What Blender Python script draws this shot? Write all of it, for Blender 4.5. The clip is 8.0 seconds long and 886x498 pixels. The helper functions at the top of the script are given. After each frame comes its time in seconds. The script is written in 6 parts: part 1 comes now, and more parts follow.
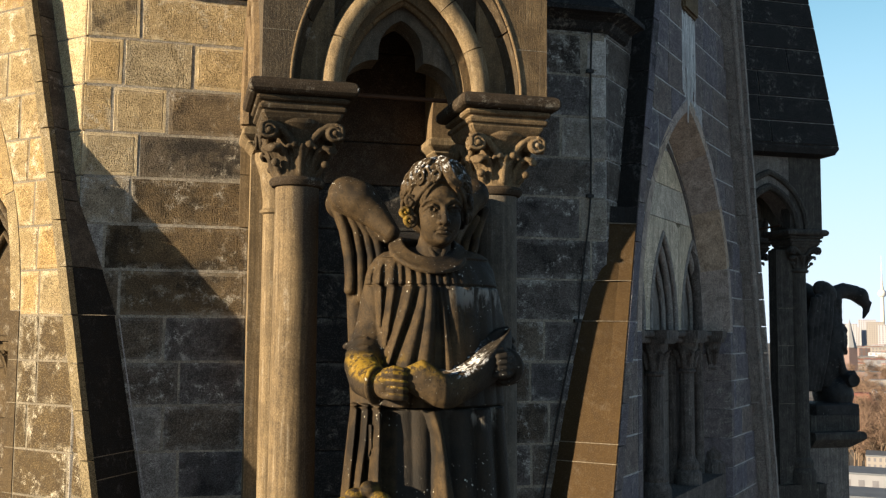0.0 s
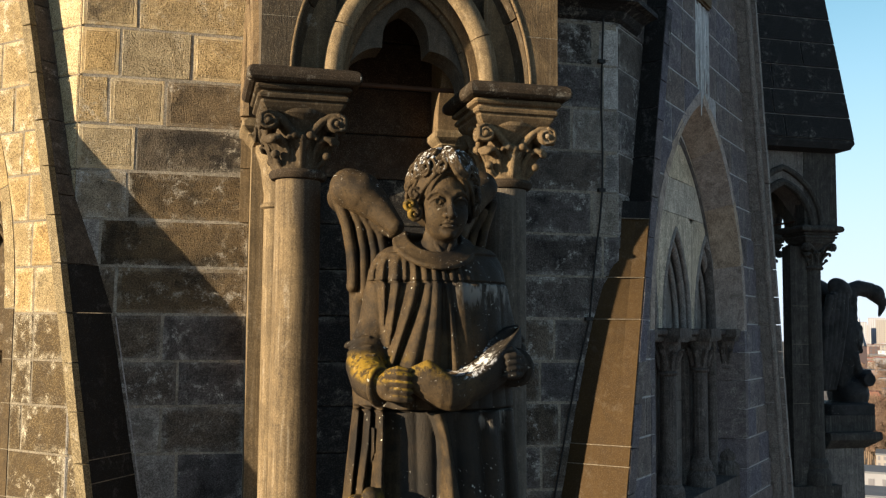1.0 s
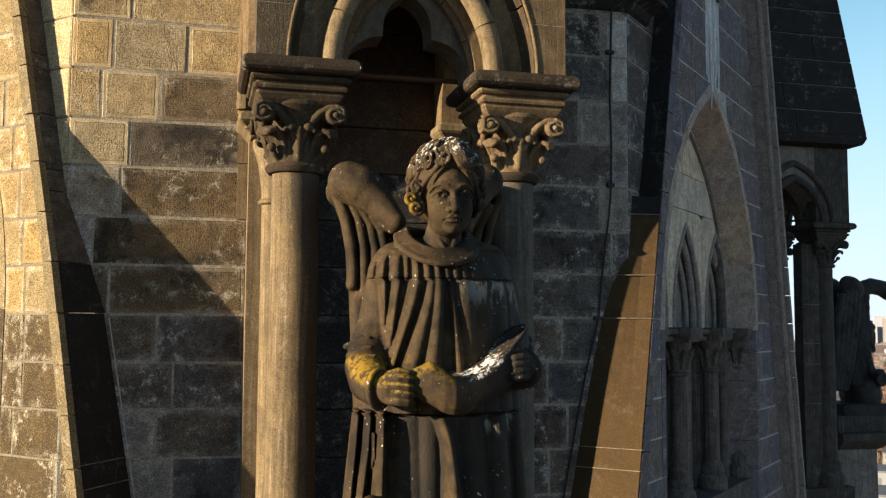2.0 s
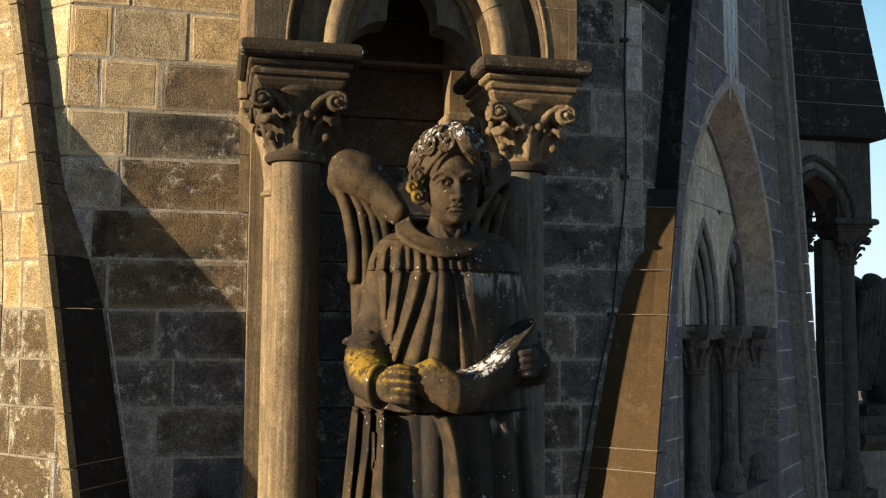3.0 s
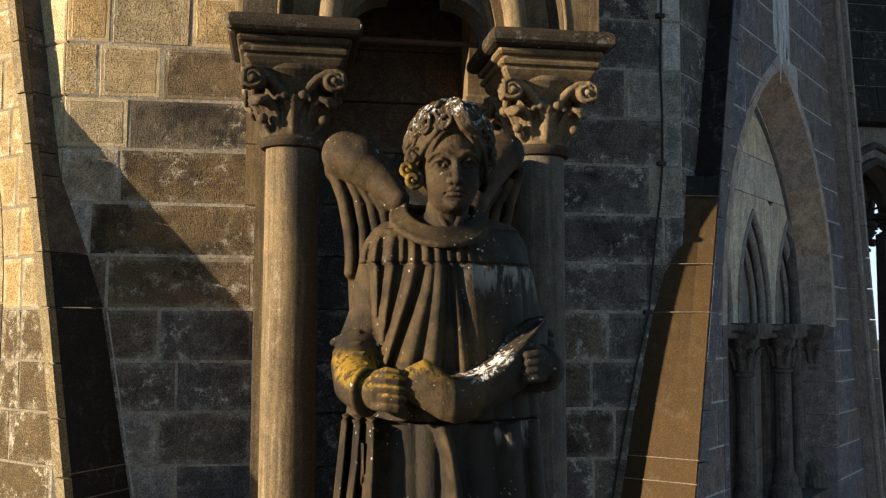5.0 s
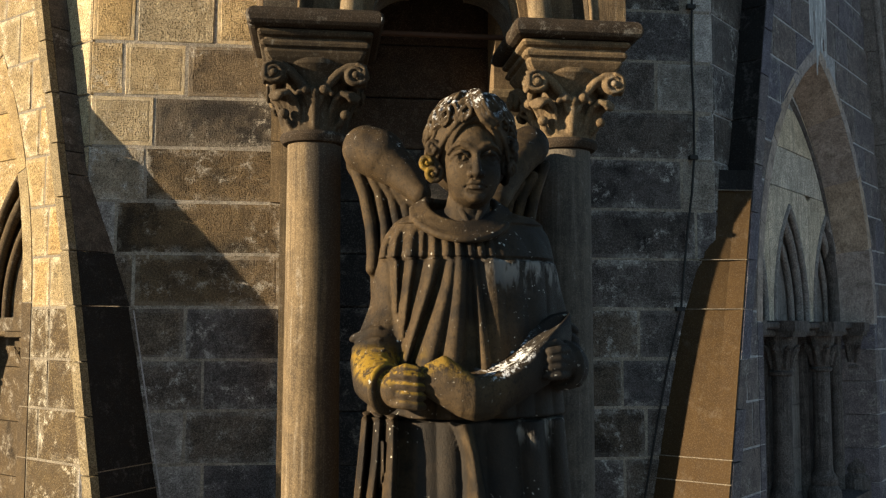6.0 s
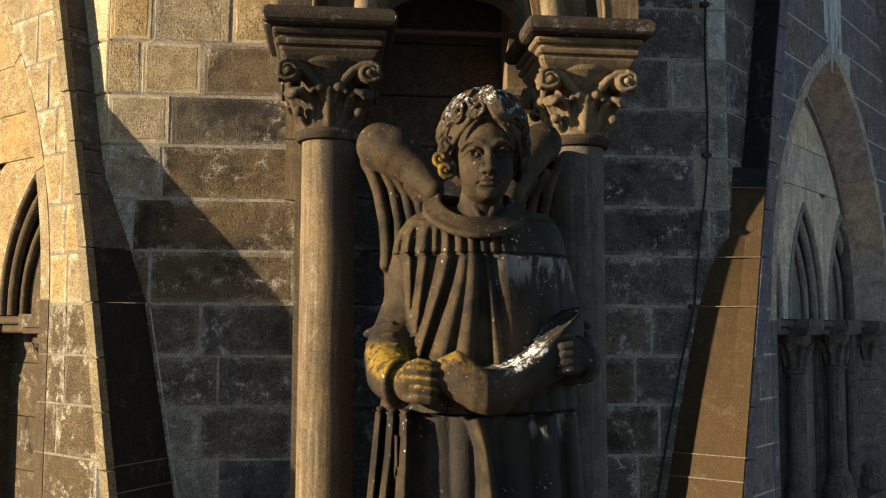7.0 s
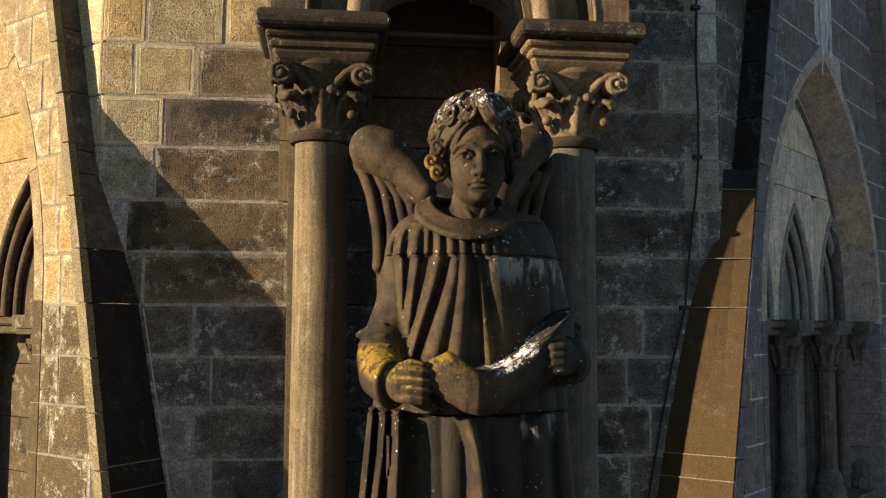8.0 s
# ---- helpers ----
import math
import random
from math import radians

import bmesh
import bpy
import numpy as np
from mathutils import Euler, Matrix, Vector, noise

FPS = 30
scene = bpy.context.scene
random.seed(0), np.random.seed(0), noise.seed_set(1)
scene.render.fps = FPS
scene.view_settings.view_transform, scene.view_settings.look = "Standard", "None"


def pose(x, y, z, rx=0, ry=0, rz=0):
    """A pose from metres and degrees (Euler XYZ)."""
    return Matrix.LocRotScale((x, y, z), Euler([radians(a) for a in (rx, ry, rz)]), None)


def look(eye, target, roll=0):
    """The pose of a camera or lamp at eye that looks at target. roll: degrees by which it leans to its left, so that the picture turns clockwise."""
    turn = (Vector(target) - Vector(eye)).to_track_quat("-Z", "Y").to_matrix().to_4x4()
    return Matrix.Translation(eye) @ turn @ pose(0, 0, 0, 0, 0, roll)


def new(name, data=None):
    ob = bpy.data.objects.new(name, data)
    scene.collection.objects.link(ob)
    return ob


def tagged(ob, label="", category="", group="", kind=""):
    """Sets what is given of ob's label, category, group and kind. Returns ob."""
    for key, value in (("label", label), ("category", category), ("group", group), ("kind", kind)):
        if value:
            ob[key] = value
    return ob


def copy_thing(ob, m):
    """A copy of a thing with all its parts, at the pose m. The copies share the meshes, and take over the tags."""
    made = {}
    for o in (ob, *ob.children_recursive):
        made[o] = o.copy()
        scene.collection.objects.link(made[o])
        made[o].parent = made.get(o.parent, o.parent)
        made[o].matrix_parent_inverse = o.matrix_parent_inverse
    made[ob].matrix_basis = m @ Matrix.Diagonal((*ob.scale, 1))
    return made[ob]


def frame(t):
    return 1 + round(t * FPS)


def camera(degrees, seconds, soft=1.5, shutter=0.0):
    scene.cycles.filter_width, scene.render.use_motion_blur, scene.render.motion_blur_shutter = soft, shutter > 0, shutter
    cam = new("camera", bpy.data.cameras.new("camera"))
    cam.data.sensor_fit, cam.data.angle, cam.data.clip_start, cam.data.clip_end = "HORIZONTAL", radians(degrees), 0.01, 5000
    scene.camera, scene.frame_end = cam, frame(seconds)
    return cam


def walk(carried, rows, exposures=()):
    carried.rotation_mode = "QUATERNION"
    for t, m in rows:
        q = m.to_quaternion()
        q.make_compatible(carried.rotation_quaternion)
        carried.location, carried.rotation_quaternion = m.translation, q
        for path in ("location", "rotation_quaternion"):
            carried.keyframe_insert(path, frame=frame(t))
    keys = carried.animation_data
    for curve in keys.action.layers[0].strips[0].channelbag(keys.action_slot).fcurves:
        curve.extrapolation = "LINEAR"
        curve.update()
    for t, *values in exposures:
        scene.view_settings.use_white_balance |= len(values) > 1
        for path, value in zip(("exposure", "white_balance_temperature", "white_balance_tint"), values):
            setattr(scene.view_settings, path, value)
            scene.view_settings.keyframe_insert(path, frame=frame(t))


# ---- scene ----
cam = camera(48.8, 8.0, soft=1.25)
PATH = [
    (0, (-0.55, 0.084, 45.041), (-0.044, 2.012, 45.208), 0.5),
    (0.5, (-0.522, 0.18, 45.042), (-0.024, 2.11, 45.207), 0.5),
    (1, (-0.49, 0.281, 45.043), (0.0, 2.213, 45.206), 0.5),
    (1.5, (-0.463, 0.384, 45.05), (0.023, 2.317, 45.213), 0.4),
    (3, (-0.335, 0.652, 45.022), (0.111, 2.595, 45.184), 0.4),
    (3.5, (-0.263, 0.75, 45.028), (0.153, 2.7, 45.191), 0.4),
    (4, (-0.192, 0.844, 45.029), (0.198, 2.799, 45.192), 0.3),
    (5.5, (0.017, 1.053, 45.009), (0.311, 3.024, 45.171), 0.2),
    (6, (0.032, 1.067, 45.002), (0.288, 3.044, 45.165), 0.1),
    (6.5, (0.03, 1.057, 44.994), (0.263, 3.037, 45.157), 0.1),
    (7, (0.033, 1.042, 44.987), (0.26, 3.022, 45.149), 0.2),
    (7.5, (0.034, 1.026, 44.989), (0.262, 3.006, 45.152), 0.2),
    (8, (0.036, 1.013, 44.989), (0.276, 2.992, 45.152), 0.2),
]
walk(cam, [(t, look(eye, target, roll)) for t, eye, target, roll in PATH])

# ---- world, sun, exposure ----
SUN_ELEV, SUN_AZ = 10.0, 11.7   # elevation, and angle of the rays to the tower's front wall
world = bpy.data.worlds.new("world")
scene.world = world
world.use_nodes = True
wn = world.node_tree
wn.nodes.clear()
sky = wn.nodes.new("ShaderNodeTexSky")
sky.sky_type = "NISHITA"
sky.sun_disc = False
sky.sun_elevation = radians(SUN_ELEV)
sky.sun_rotation = radians(270.0 - SUN_AZ)
sky.air_density, sky.dust_density, sky.ozone_density = 1.0, 0.4, 2.0
bg = wn.nodes.new("ShaderNodeBackground")
bg.inputs["Strength"].default_value = 0.039
wo = wn.nodes.new("ShaderNodeOutputWorld")
cool = wn.nodes.new("ShaderNodeMix")
cool.data_type, cool.blend_type = "RGBA", "MULTIPLY"
cool.inputs[0].default_value = 1.0
cool.inputs[7].default_value = (0.84, 0.98, 1.14, 1.0)
wn.links.new(sky.outputs[0], cool.inputs[6])
# pale winter haze low over the horizon
geo = wn.nodes.new("ShaderNodeTexCoord")
sep = wn.nodes.new("ShaderNodeSeparateXYZ")
wn.links.new(geo.outputs["Generated"], sep.inputs[0])
low = wn.nodes.new("ShaderNodeMapRange")
low.interpolation_type = "SMOOTHSTEP"
for key, v in (("From Min", 0.0), ("From Max", 0.62), ("To Min", 0.95), ("To Max", 0.0)):
    low.inputs[key].default_value = v
wn.links.new(sep.outputs[2], low.inputs["Value"])
haze = wn.nodes.new("ShaderNodeMix")
haze.data_type = "RGBA"
rise = wn.nodes.new("ShaderNodeMapRange")
for key, v in (("From Min", 0.0), ("From Max", 0.30), ("To Min", 0.0), ("To Max", 1.0)):
    rise.inputs[key].default_value = v
wn.links.new(sep.outputs[2], rise.inputs["Value"])
pale = wn.nodes.new("ShaderNodeMix")
pale.data_type = "RGBA"
pale.inputs[6].default_value = (8.0, 9.0, 10.4, 1.0)
pale.inputs[7].default_value = (4.7, 9.2, 11.4, 1.0)
wn.links.new(rise.outputs["Result"], pale.inputs[0])
wn.links.new(pale.outputs[2], haze.inputs[7])
wn.links.new(low.outputs["Result"], haze.inputs[0])
wn.links.new(cool.outputs[2], haze.inputs[6])
wn.links.new(haze.outputs[2], bg.inputs[0])
wn.links.new(bg.outputs[0], wo.inputs[0])
sun_data = bpy.data.lights.new("sun", "SUN")
sun_data.energy, sun_data.angle, sun_data.color = 5.0, radians(0.5), (1.0, 0.81, 0.55)
sun = new("sun", sun_data)
ca, sa, ce, se = math.cos(radians(SUN_AZ)), math.sin(radians(SUN_AZ)), math.cos(radians(SUN_ELEV)), math.sin(radians(SUN_ELEV))
sun.matrix_world = look((-40 * ca * ce, -40 * sa * ce, 45 + 40 * se), (0, 0, 45))
scene.view_settings.exposure = 1.55

# ---- fixed numbers of the tower ----
CX, CY = 0.58, 11.44            # vertical axis of the tower
WALL_Y = 6.57                   # front of the diagonal wall
HALF = 1.80                     # half width of the diagonal wall
RIB = 4.88                      # distance of the gable ribs' front from the axis
DEEP = 0.19                     # how far the gable wall lies behind the ribs
TOWER = Matrix.Translation((CX, CY, 0))
COURSES = [43.10, 43.39, 43.68, 43.975, 44.265, 44.553, 44.83, 45.118, 45.41, 45.70, 46.0, 46.287, 46.59, 46.90, 47.20, 47.50, 47.80, 48.10, 48.40, 48.70]

# ---- materials ----


class Mat:
    """A small builder for procedural materials."""

    def __init__(self, name):
        self.m = bpy.data.materials.new(name)
        self.m.use_nodes = True
        self.t = self.m.node_tree
        self.b = self.t.nodes["Principled BSDF"]
        self.coord = self.t.nodes.new("ShaderNodeTexCoord")
        self.info = self.t.nodes.new("ShaderNodeObjectInfo")
        off = self.t.nodes.new("ShaderNodeVectorMath")
        off.operation = "SCALE"
        off.inputs[0].default_value = (17.0, 31.0, 23.0)
        self.t.links.new(self.info.outputs["Random"], off.inputs["Scale"])
        add = self.t.nodes.new("ShaderNodeVectorMath")
        add.operation = "ADD"
        self.t.links.new(self.coord.outputs["Object"], add.inputs[0])
        self.t.links.new(off.outputs[0], add.inputs[1])
        self.p = add.outputs[0]
        self.geo = self.t.nodes.new("ShaderNodeNewGeometry")

    def noise(self, scale, detail=4.0, rough=0.6, at=None, stretch=None, distort=0.0):
        at = at or self.p
        if stretch:
            mp = self.t.nodes.new("ShaderNodeMapping")
            mp.inputs["Scale"].default_value = stretch
            self.t.links.new(at, mp.inputs["Vector"])
            at = mp.outputs[0]
        n = self.t.nodes.new("ShaderNodeTexNoise")
        n.inputs["Scale"].default_value, n.inputs["Detail"].default_value = scale, detail
        n.inputs["Roughness"].default_value, n.inputs["Distortion"].default_value = rough, distort
        self.t.links.new(at, n.inputs["Vector"])
        return n.outputs["Fac"]

    def ramp(self, fac, lo, hi, a=0.0, b=1.0):
        r = self.t.nodes.new("ShaderNodeMapRange")
        r.interpolation_type = "SMOOTHSTEP"
        for k, v in (("From Min", lo), ("From Max", hi), ("To Min", a), ("To Max", b)):
            r.inputs[k].default_value = v
        self.t.links.new(fac, r.inputs["Value"])
        return r.outputs["Result"]

    def math(self, op, a, b=0.5):
        n = self.t.nodes.new("ShaderNodeMath")
        n.operation = op
        for i, v in enumerate((a, b)):
            if isinstance(v, (int, float)):
                n.inputs[i].default_value = v
            else:
                self.t.links.new(v, n.inputs[i])
        return n.outputs[0]

    def mix(self, fac, a, b):
        n = self.t.nodes.new("ShaderNodeMix")
        n.data_type = "RGBA"
        for key, v in ((0, fac), (6, a), (7, b)):
            if isinstance(v, tuple):
                n.inputs[key].default_value = (*v, 1.0)
            elif isinstance(v, (int, float)):
                n.inputs[key].default_value = v
            else:
                self.t.links.new(v, n.inputs[key])
        return n.outputs[2]

    def axis(self, vector, i):
        n = self.t.nodes.new("ShaderNodeSeparateXYZ")
        self.t.links.new(vector, n.inputs[0])
        return n.outputs[i]

    def done(self, colour, height=None, dist=0.004, strength=0.6, rough=0.85, spec=0.25):
        if isinstance(colour, tuple):
            self.b.inputs["Base Color"].default_value = (*colour, 1.0)
        else:
            self.t.links.new(colour, self.b.inputs["Base Color"])
        if isinstance(rough, (int, float)):
            self.b.inputs["Roughness"].default_value = rough
        else:
            self.t.links.new(rough, self.b.inputs["Roughness"])
        self.b.inputs["Specular IOR Level"].default_value = spec
        if height is not None:
            bump = self.t.nodes.new("ShaderNodeBump")
            bump.inputs["Strength"].default_value, bump.inputs["Distance"].default_value = strength, dist
            self.t.links.new(height, bump.inputs["Height"])
            self.t.links.new(bump.outputs[0], self.b.inputs["Normal"])
        return self.m


def stone(name, light, dark, soot, soot_amount=0.5, random_amount=0.5, pale=0.25, tool=(150, 150, 70), relief=0.005, pale_colour=(0.50, 0.46, 0.39), streak=0.0, speckle=0.42, drips=False, draft=0.0, punch=0.0, painted_shade=None):
    """Weathered sandstone: grain, tooling, soot crusts and pale efflorescence."""
    k = Mat(name)
    big = k.noise(2.1, 6, 0.62, distort=0.5)
    mid = k.noise(8.0, 7, 0.7, distort=0.6)
    grit = k.noise(85.0, 4, 0.85)
    fine = k.noise(170.0, 2, 0.7)
    tooling = k.noise(1.0, 2, 0.5, stretch=tool, distort=0.8)
    col = k.mix(k.ramp(mid, 0.34, 0.66), dark, light)
    per = k.math("MULTIPLY", k.math("SUBTRACT", k.info.outputs["Random"], 0.5), random_amount)
    dirt = k.math("ADD", k.math("MULTIPLY", k.math("SUBTRACT", big, 0.5), 1.6), per)
    dirt = k.math("ADD", dirt, k.math("MULTIPLY", k.math("SUBTRACT", mid, 0.5), 1.0))
    dirt = k.ramp(dirt, 0.28 - soot_amount, 0.62 - soot_amount)
    col = k.mix(k.math("MULTIPLY", dirt, 0.94), col, soot)
    spots = k.ramp(k.noise(15.0, 9, 0.82, distort=0.25), 0.50, 0.62)
    if random_amount > 0.3:
        # each stone its own cast, from grey to ochre
        cast = k.math("FRACT", k.math("MULTIPLY", k.info.outputs["Random"], 7.31), 0.0)
        tint = k.t.nodes.new("ShaderNodeMix")
        tint.data_type, tint.blend_type = "RGBA", "MULTIPLY"
        tint.inputs[0].default_value = 1.0
        k.t.links.new(col, tint.inputs[6])
        k.t.links.new(k.mix(cast, (0.90, 0.94, 1.02), (1.16, 1.05, 0.84)), tint.inputs[7])
        col = tint.outputs[2]
    if streak:
        spots = k.math("MULTIPLY", spots, k.ramp(k.noise(3.0, 4, 0.6, stretch=(6, 6, 0.7)), 0.48, 0.66))
    spots = k.math("MULTIPLY", spots, k.ramp(k.noise(3.4, 5, 0.62, distort=0.6), 0.49, 0.60))
    col = k.mix(k.math("MULTIPLY", spots, pale), col, pale_colour)
    if streak:
        stripe = k.noise(1.0, 4, 0.6, stretch=(55, 55, 2.2))
        col = k.mix(k.math("MULTIPLY", k.ramp(stripe, 0.52, 0.38), streak), col, soot)
        col = k.mix(k.math("MULTIPLY", k.ramp(stripe, 0.56, 0.70), streak * 0.37), col, pale_colour)
    if drips:
        drip = k.ramp(k.noise(14.0, 2, 0.5, stretch=(1.0, 1.0, 0.12)), 0.68, 0.71)
        col = k.mix(k.math("MULTIPLY", drip, 0.9), col, (0.66, 0.66, 0.65))
    if painted_shade:
        # shade painted on the side away from the sun, streaky, widest under the capital
        side, colour = painted_shade
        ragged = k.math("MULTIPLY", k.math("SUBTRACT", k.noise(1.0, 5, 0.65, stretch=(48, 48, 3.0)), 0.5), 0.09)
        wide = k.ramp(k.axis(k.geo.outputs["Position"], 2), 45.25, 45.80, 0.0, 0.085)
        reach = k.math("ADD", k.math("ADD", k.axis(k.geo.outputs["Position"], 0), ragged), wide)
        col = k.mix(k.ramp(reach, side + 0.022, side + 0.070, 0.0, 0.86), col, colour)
    # salts along the margins of each stone
    edge = k.t.nodes.new("ShaderNodeAttribute")
    edge.attribute_name = "rim"
    salt = k.math("MULTIPLY", edge.outputs["Fac"], k.ramp(k.noise(11.0, 8, 0.78, distort=0.4), 0.45, 0.60))
    salt = k.math("MULTIPLY", salt, k.ramp(k.noise(1.7, 3), 0.36, 0.60, 0.1, 1.0))
    col = k.mix(k.math("MULTIPLY", salt, min(1.0, pale) * 0.75), col, pale_colour)
    # a smooth drafted margin round the tooled face
    margin = k.math("MULTIPLY", k.ramp(k.math("ADD", edge.outputs["Fac"], k.math("MULTIPLY", k.math("SUBTRACT", mid, 0.5), 0.5)), 0.48, 0.62), k.math("MULTIPLY", k.ramp(k.math("FRACT", k.math("MULTIPLY", k.info.outputs["Random"], 13.7), 0.0), 0.15, 0.75, 0.15, 1.0), draft))
    col = k.mix(k.math("MULTIPLY", margin, k.ramp(k.noise(6.0, 4), 0.35, 0.60, 0.25, 0.85)), col, tuple(0.8 * c + 0.2 * p for c, p in zip(light, pale_colour)))
    speckle = k.math("MULTIPLY", k.math("SUBTRACT", 1.0, k.math("MULTIPLY", margin, 0.75)), speckle)
    # dark pits and lighter grains
    col = k.mix(k.math("MULTIPLY", k.ramp(grit, 0.51, 0.43), speckle), col, (0.020, 0.017, 0.014))
    light_grain = k.math("MULTIPLY", k.ramp(grit, 0.54, 0.62), k.math("MULTIPLY", speckle, 0.9))
    gain = k.t.nodes.new("ShaderNodeMix")
    gain.data_type, gain.blend_type = "RGBA", "ADD"
    k.t.links.new(light_grain, gain.inputs[0])
    k.t.links.new(col, gain.inputs[6])
    k.t.links.new(col, gain.inputs[7])
    col = gain.outputs[2]
    col = k.mix(k.math("MULTIPLY", k.ramp(fine, 0.50, 0.42), k.math("MULTIPLY", speckle, 0.7)), col, (0.018, 0.015, 0.012))
    col = k.mix(k.math("MULTIPLY", k.ramp(fine, 0.56, 0.64), k.math("MULTIPLY", speckle, 0.35)), col, pale_colour)
    h = k.math("ADD", k.math("MULTIPLY", fine, 0.35), k.math("MULTIPLY", tooling, 0.5))
    if punch:
        # rows of small punch marks, worn away in places
        mp = k.t.nodes.new("ShaderNodeMapping")
        mp.inputs["Scale"].default_value = (62, 62, 84)
        k.t.links.new(k.p, mp.inputs["Vector"])
        cells = k.t.nodes.new("ShaderNodeTexVoronoi")
        cells.inputs["Scale"].default_value, cells.inputs["Randomness"].default_value = 1.0, 0.75
        k.t.links.new(mp.outputs[0], cells.inputs["Vector"])
        worn = k.math("MULTIPLY", k.math("SUBTRACT", 1.0, margin), k.ramp(k.noise(5.0, 4), 0.38, 0.58, 0.25, 1.0))
        pit = k.math("MULTIPLY", k.ramp(cells.outputs["Distance"], 0.40, 0.12), worn)
        col = k.mix(k.math("MULTIPLY", pit, punch), col, (0.022, 0.018, 0.014))
        h = k.math("SUBTRACT", h, k.math("MULTIPLY", pit, 0.55))
    h = k.math("ADD", h, k.math("MULTIPLY", mid, 0.9))
    h = k.math("ADD", h, k.math("MULTIPLY", grit, 0.6))
    h = k.math("MULTIPLY", h, k.math("SUBTRACT", 1.0, k.math("MULTIPLY", margin, 0.7)))
    return k.done(col, h, dist=relief, strength=1.0, rough=k.ramp(mid, 0.2, 0.8, 0.72, 0.95), spec=0.08)


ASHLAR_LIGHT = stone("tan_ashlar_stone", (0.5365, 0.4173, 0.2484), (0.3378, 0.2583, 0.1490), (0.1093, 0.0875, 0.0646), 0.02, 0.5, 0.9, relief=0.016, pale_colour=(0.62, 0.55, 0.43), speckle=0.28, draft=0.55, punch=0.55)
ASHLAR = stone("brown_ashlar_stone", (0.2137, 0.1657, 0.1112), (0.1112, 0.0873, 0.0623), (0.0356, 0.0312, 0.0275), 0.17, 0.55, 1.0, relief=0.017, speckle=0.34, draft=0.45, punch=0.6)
# darker ashlar: soot, and the wall's shade put into the colour
ASHLAR_DARK = stone("shaded_sooty_ashlar_stone", (0.165, 0.146, 0.134), (0.082, 0.073, 0.069), (0.026, 0.024, 0.024), 0.12, 0.6, 1.0, relief=0.010, pale_colour=(0.52, 0.50, 0.46), speckle=0.38, draft=0.3, punch=0.5)
ASHLAR_GREY = stone("limewashed_ashlar_stone", (0.36, 0.33, 0.295), (0.20, 0.183, 0.164), (0.055, 0.050, 0.046), 0.06, 0.5, 1.0, relief=0.010, pale_colour=(0.58, 0.56, 0.51), speckle=0.35, draft=0.3, punch=0.45)
ASHLAR_LIME = stone("whitewashed_ashlar_stone", (0.56, 0.53, 0.49), (0.36, 0.335, 0.31), (0.13, 0.12, 0.112), 0.0, 0.3, 1.0, relief=0.007, pale_colour=(0.66, 0.64, 0.60), speckle=0.3, draft=0.3, punch=0.3)
# pale stone with the sunlight on it put into the colour
QUOIN = stone("sunlit_corner_stone", (0.4855, 0.3901, 0.2341), (0.3641, 0.2774, 0.1561), (0.1387, 0.1040, 0.0694), -0.10, 0.2, 0.3)
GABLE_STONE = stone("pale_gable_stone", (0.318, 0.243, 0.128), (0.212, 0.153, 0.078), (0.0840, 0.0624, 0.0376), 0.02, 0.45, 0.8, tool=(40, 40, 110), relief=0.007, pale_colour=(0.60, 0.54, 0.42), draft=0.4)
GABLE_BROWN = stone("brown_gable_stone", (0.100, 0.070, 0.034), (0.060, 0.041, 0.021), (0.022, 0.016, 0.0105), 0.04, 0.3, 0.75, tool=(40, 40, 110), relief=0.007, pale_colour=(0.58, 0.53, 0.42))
# darker copies for the shaded gable: part soot, part shade put into the colour
GABLE_DARK = stone("shaded_dark_gable_stone", (0.1825, 0.1593, 0.1744), (0.1035, 0.0917, 0.1032), (0.0414, 0.0375, 0.0437), 0.08, 0.4, 0.5)
GABLE_SOOT_SHADE = stone("shaded_sooty_gable_trim_stone", (0.150, 0.126, 0.112), (0.074, 0.062, 0.058), (0.024, 0.0214, 0.021), 0.12, 0.25, 0.3, streak=0.4)
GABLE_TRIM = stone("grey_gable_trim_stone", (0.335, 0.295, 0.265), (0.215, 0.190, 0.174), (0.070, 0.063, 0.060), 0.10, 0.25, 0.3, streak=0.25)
RIB_STONE = stone("rib_stone", (0.2158, 0.1709, 0.0990), (0.1559, 0.1200, 0.0672), (0.0467, 0.0360, 0.0240), -0.06, 0.25, 0.4, tool=(20, 20, 170), relief=0.005, speckle=0.4)
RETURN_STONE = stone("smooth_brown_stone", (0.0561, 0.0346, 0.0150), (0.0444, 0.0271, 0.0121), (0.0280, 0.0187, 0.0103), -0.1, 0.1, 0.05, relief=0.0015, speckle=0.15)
# shaded copy of the return stone: shade put into a near-black colour
RETURN_SHADE = stone("shaded_return_stone", (0.022, 0.0205, 0.0195), (0.0145, 0.014, 0.014), (0.0075, 0.0075, 0.0075), 0.05, 0.2, 0.25, relief=0.003, speckle=0.3, pale_colour=(0.22, 0.21, 0.20))
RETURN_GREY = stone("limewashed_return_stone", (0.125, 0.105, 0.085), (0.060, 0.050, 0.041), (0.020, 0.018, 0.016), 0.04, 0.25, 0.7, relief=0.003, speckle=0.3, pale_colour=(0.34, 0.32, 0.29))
GABLE_TAN = stone("tan_gable_trim_stone", (0.082, 0.057, 0.030), (0.050, 0.035, 0.019), (0.017, 0.013, 0.009), 0.02, 0.3, 0.3, relief=0.003, speckle=0.25)
MORTAR = stone("lime_mortar", (0.2150, 0.1843, 0.1382), (0.1434, 0.1229, 0.0947), (0.0461, 0.0410, 0.0358), -0.05, 0.1, 0.2, speckle=0.3)
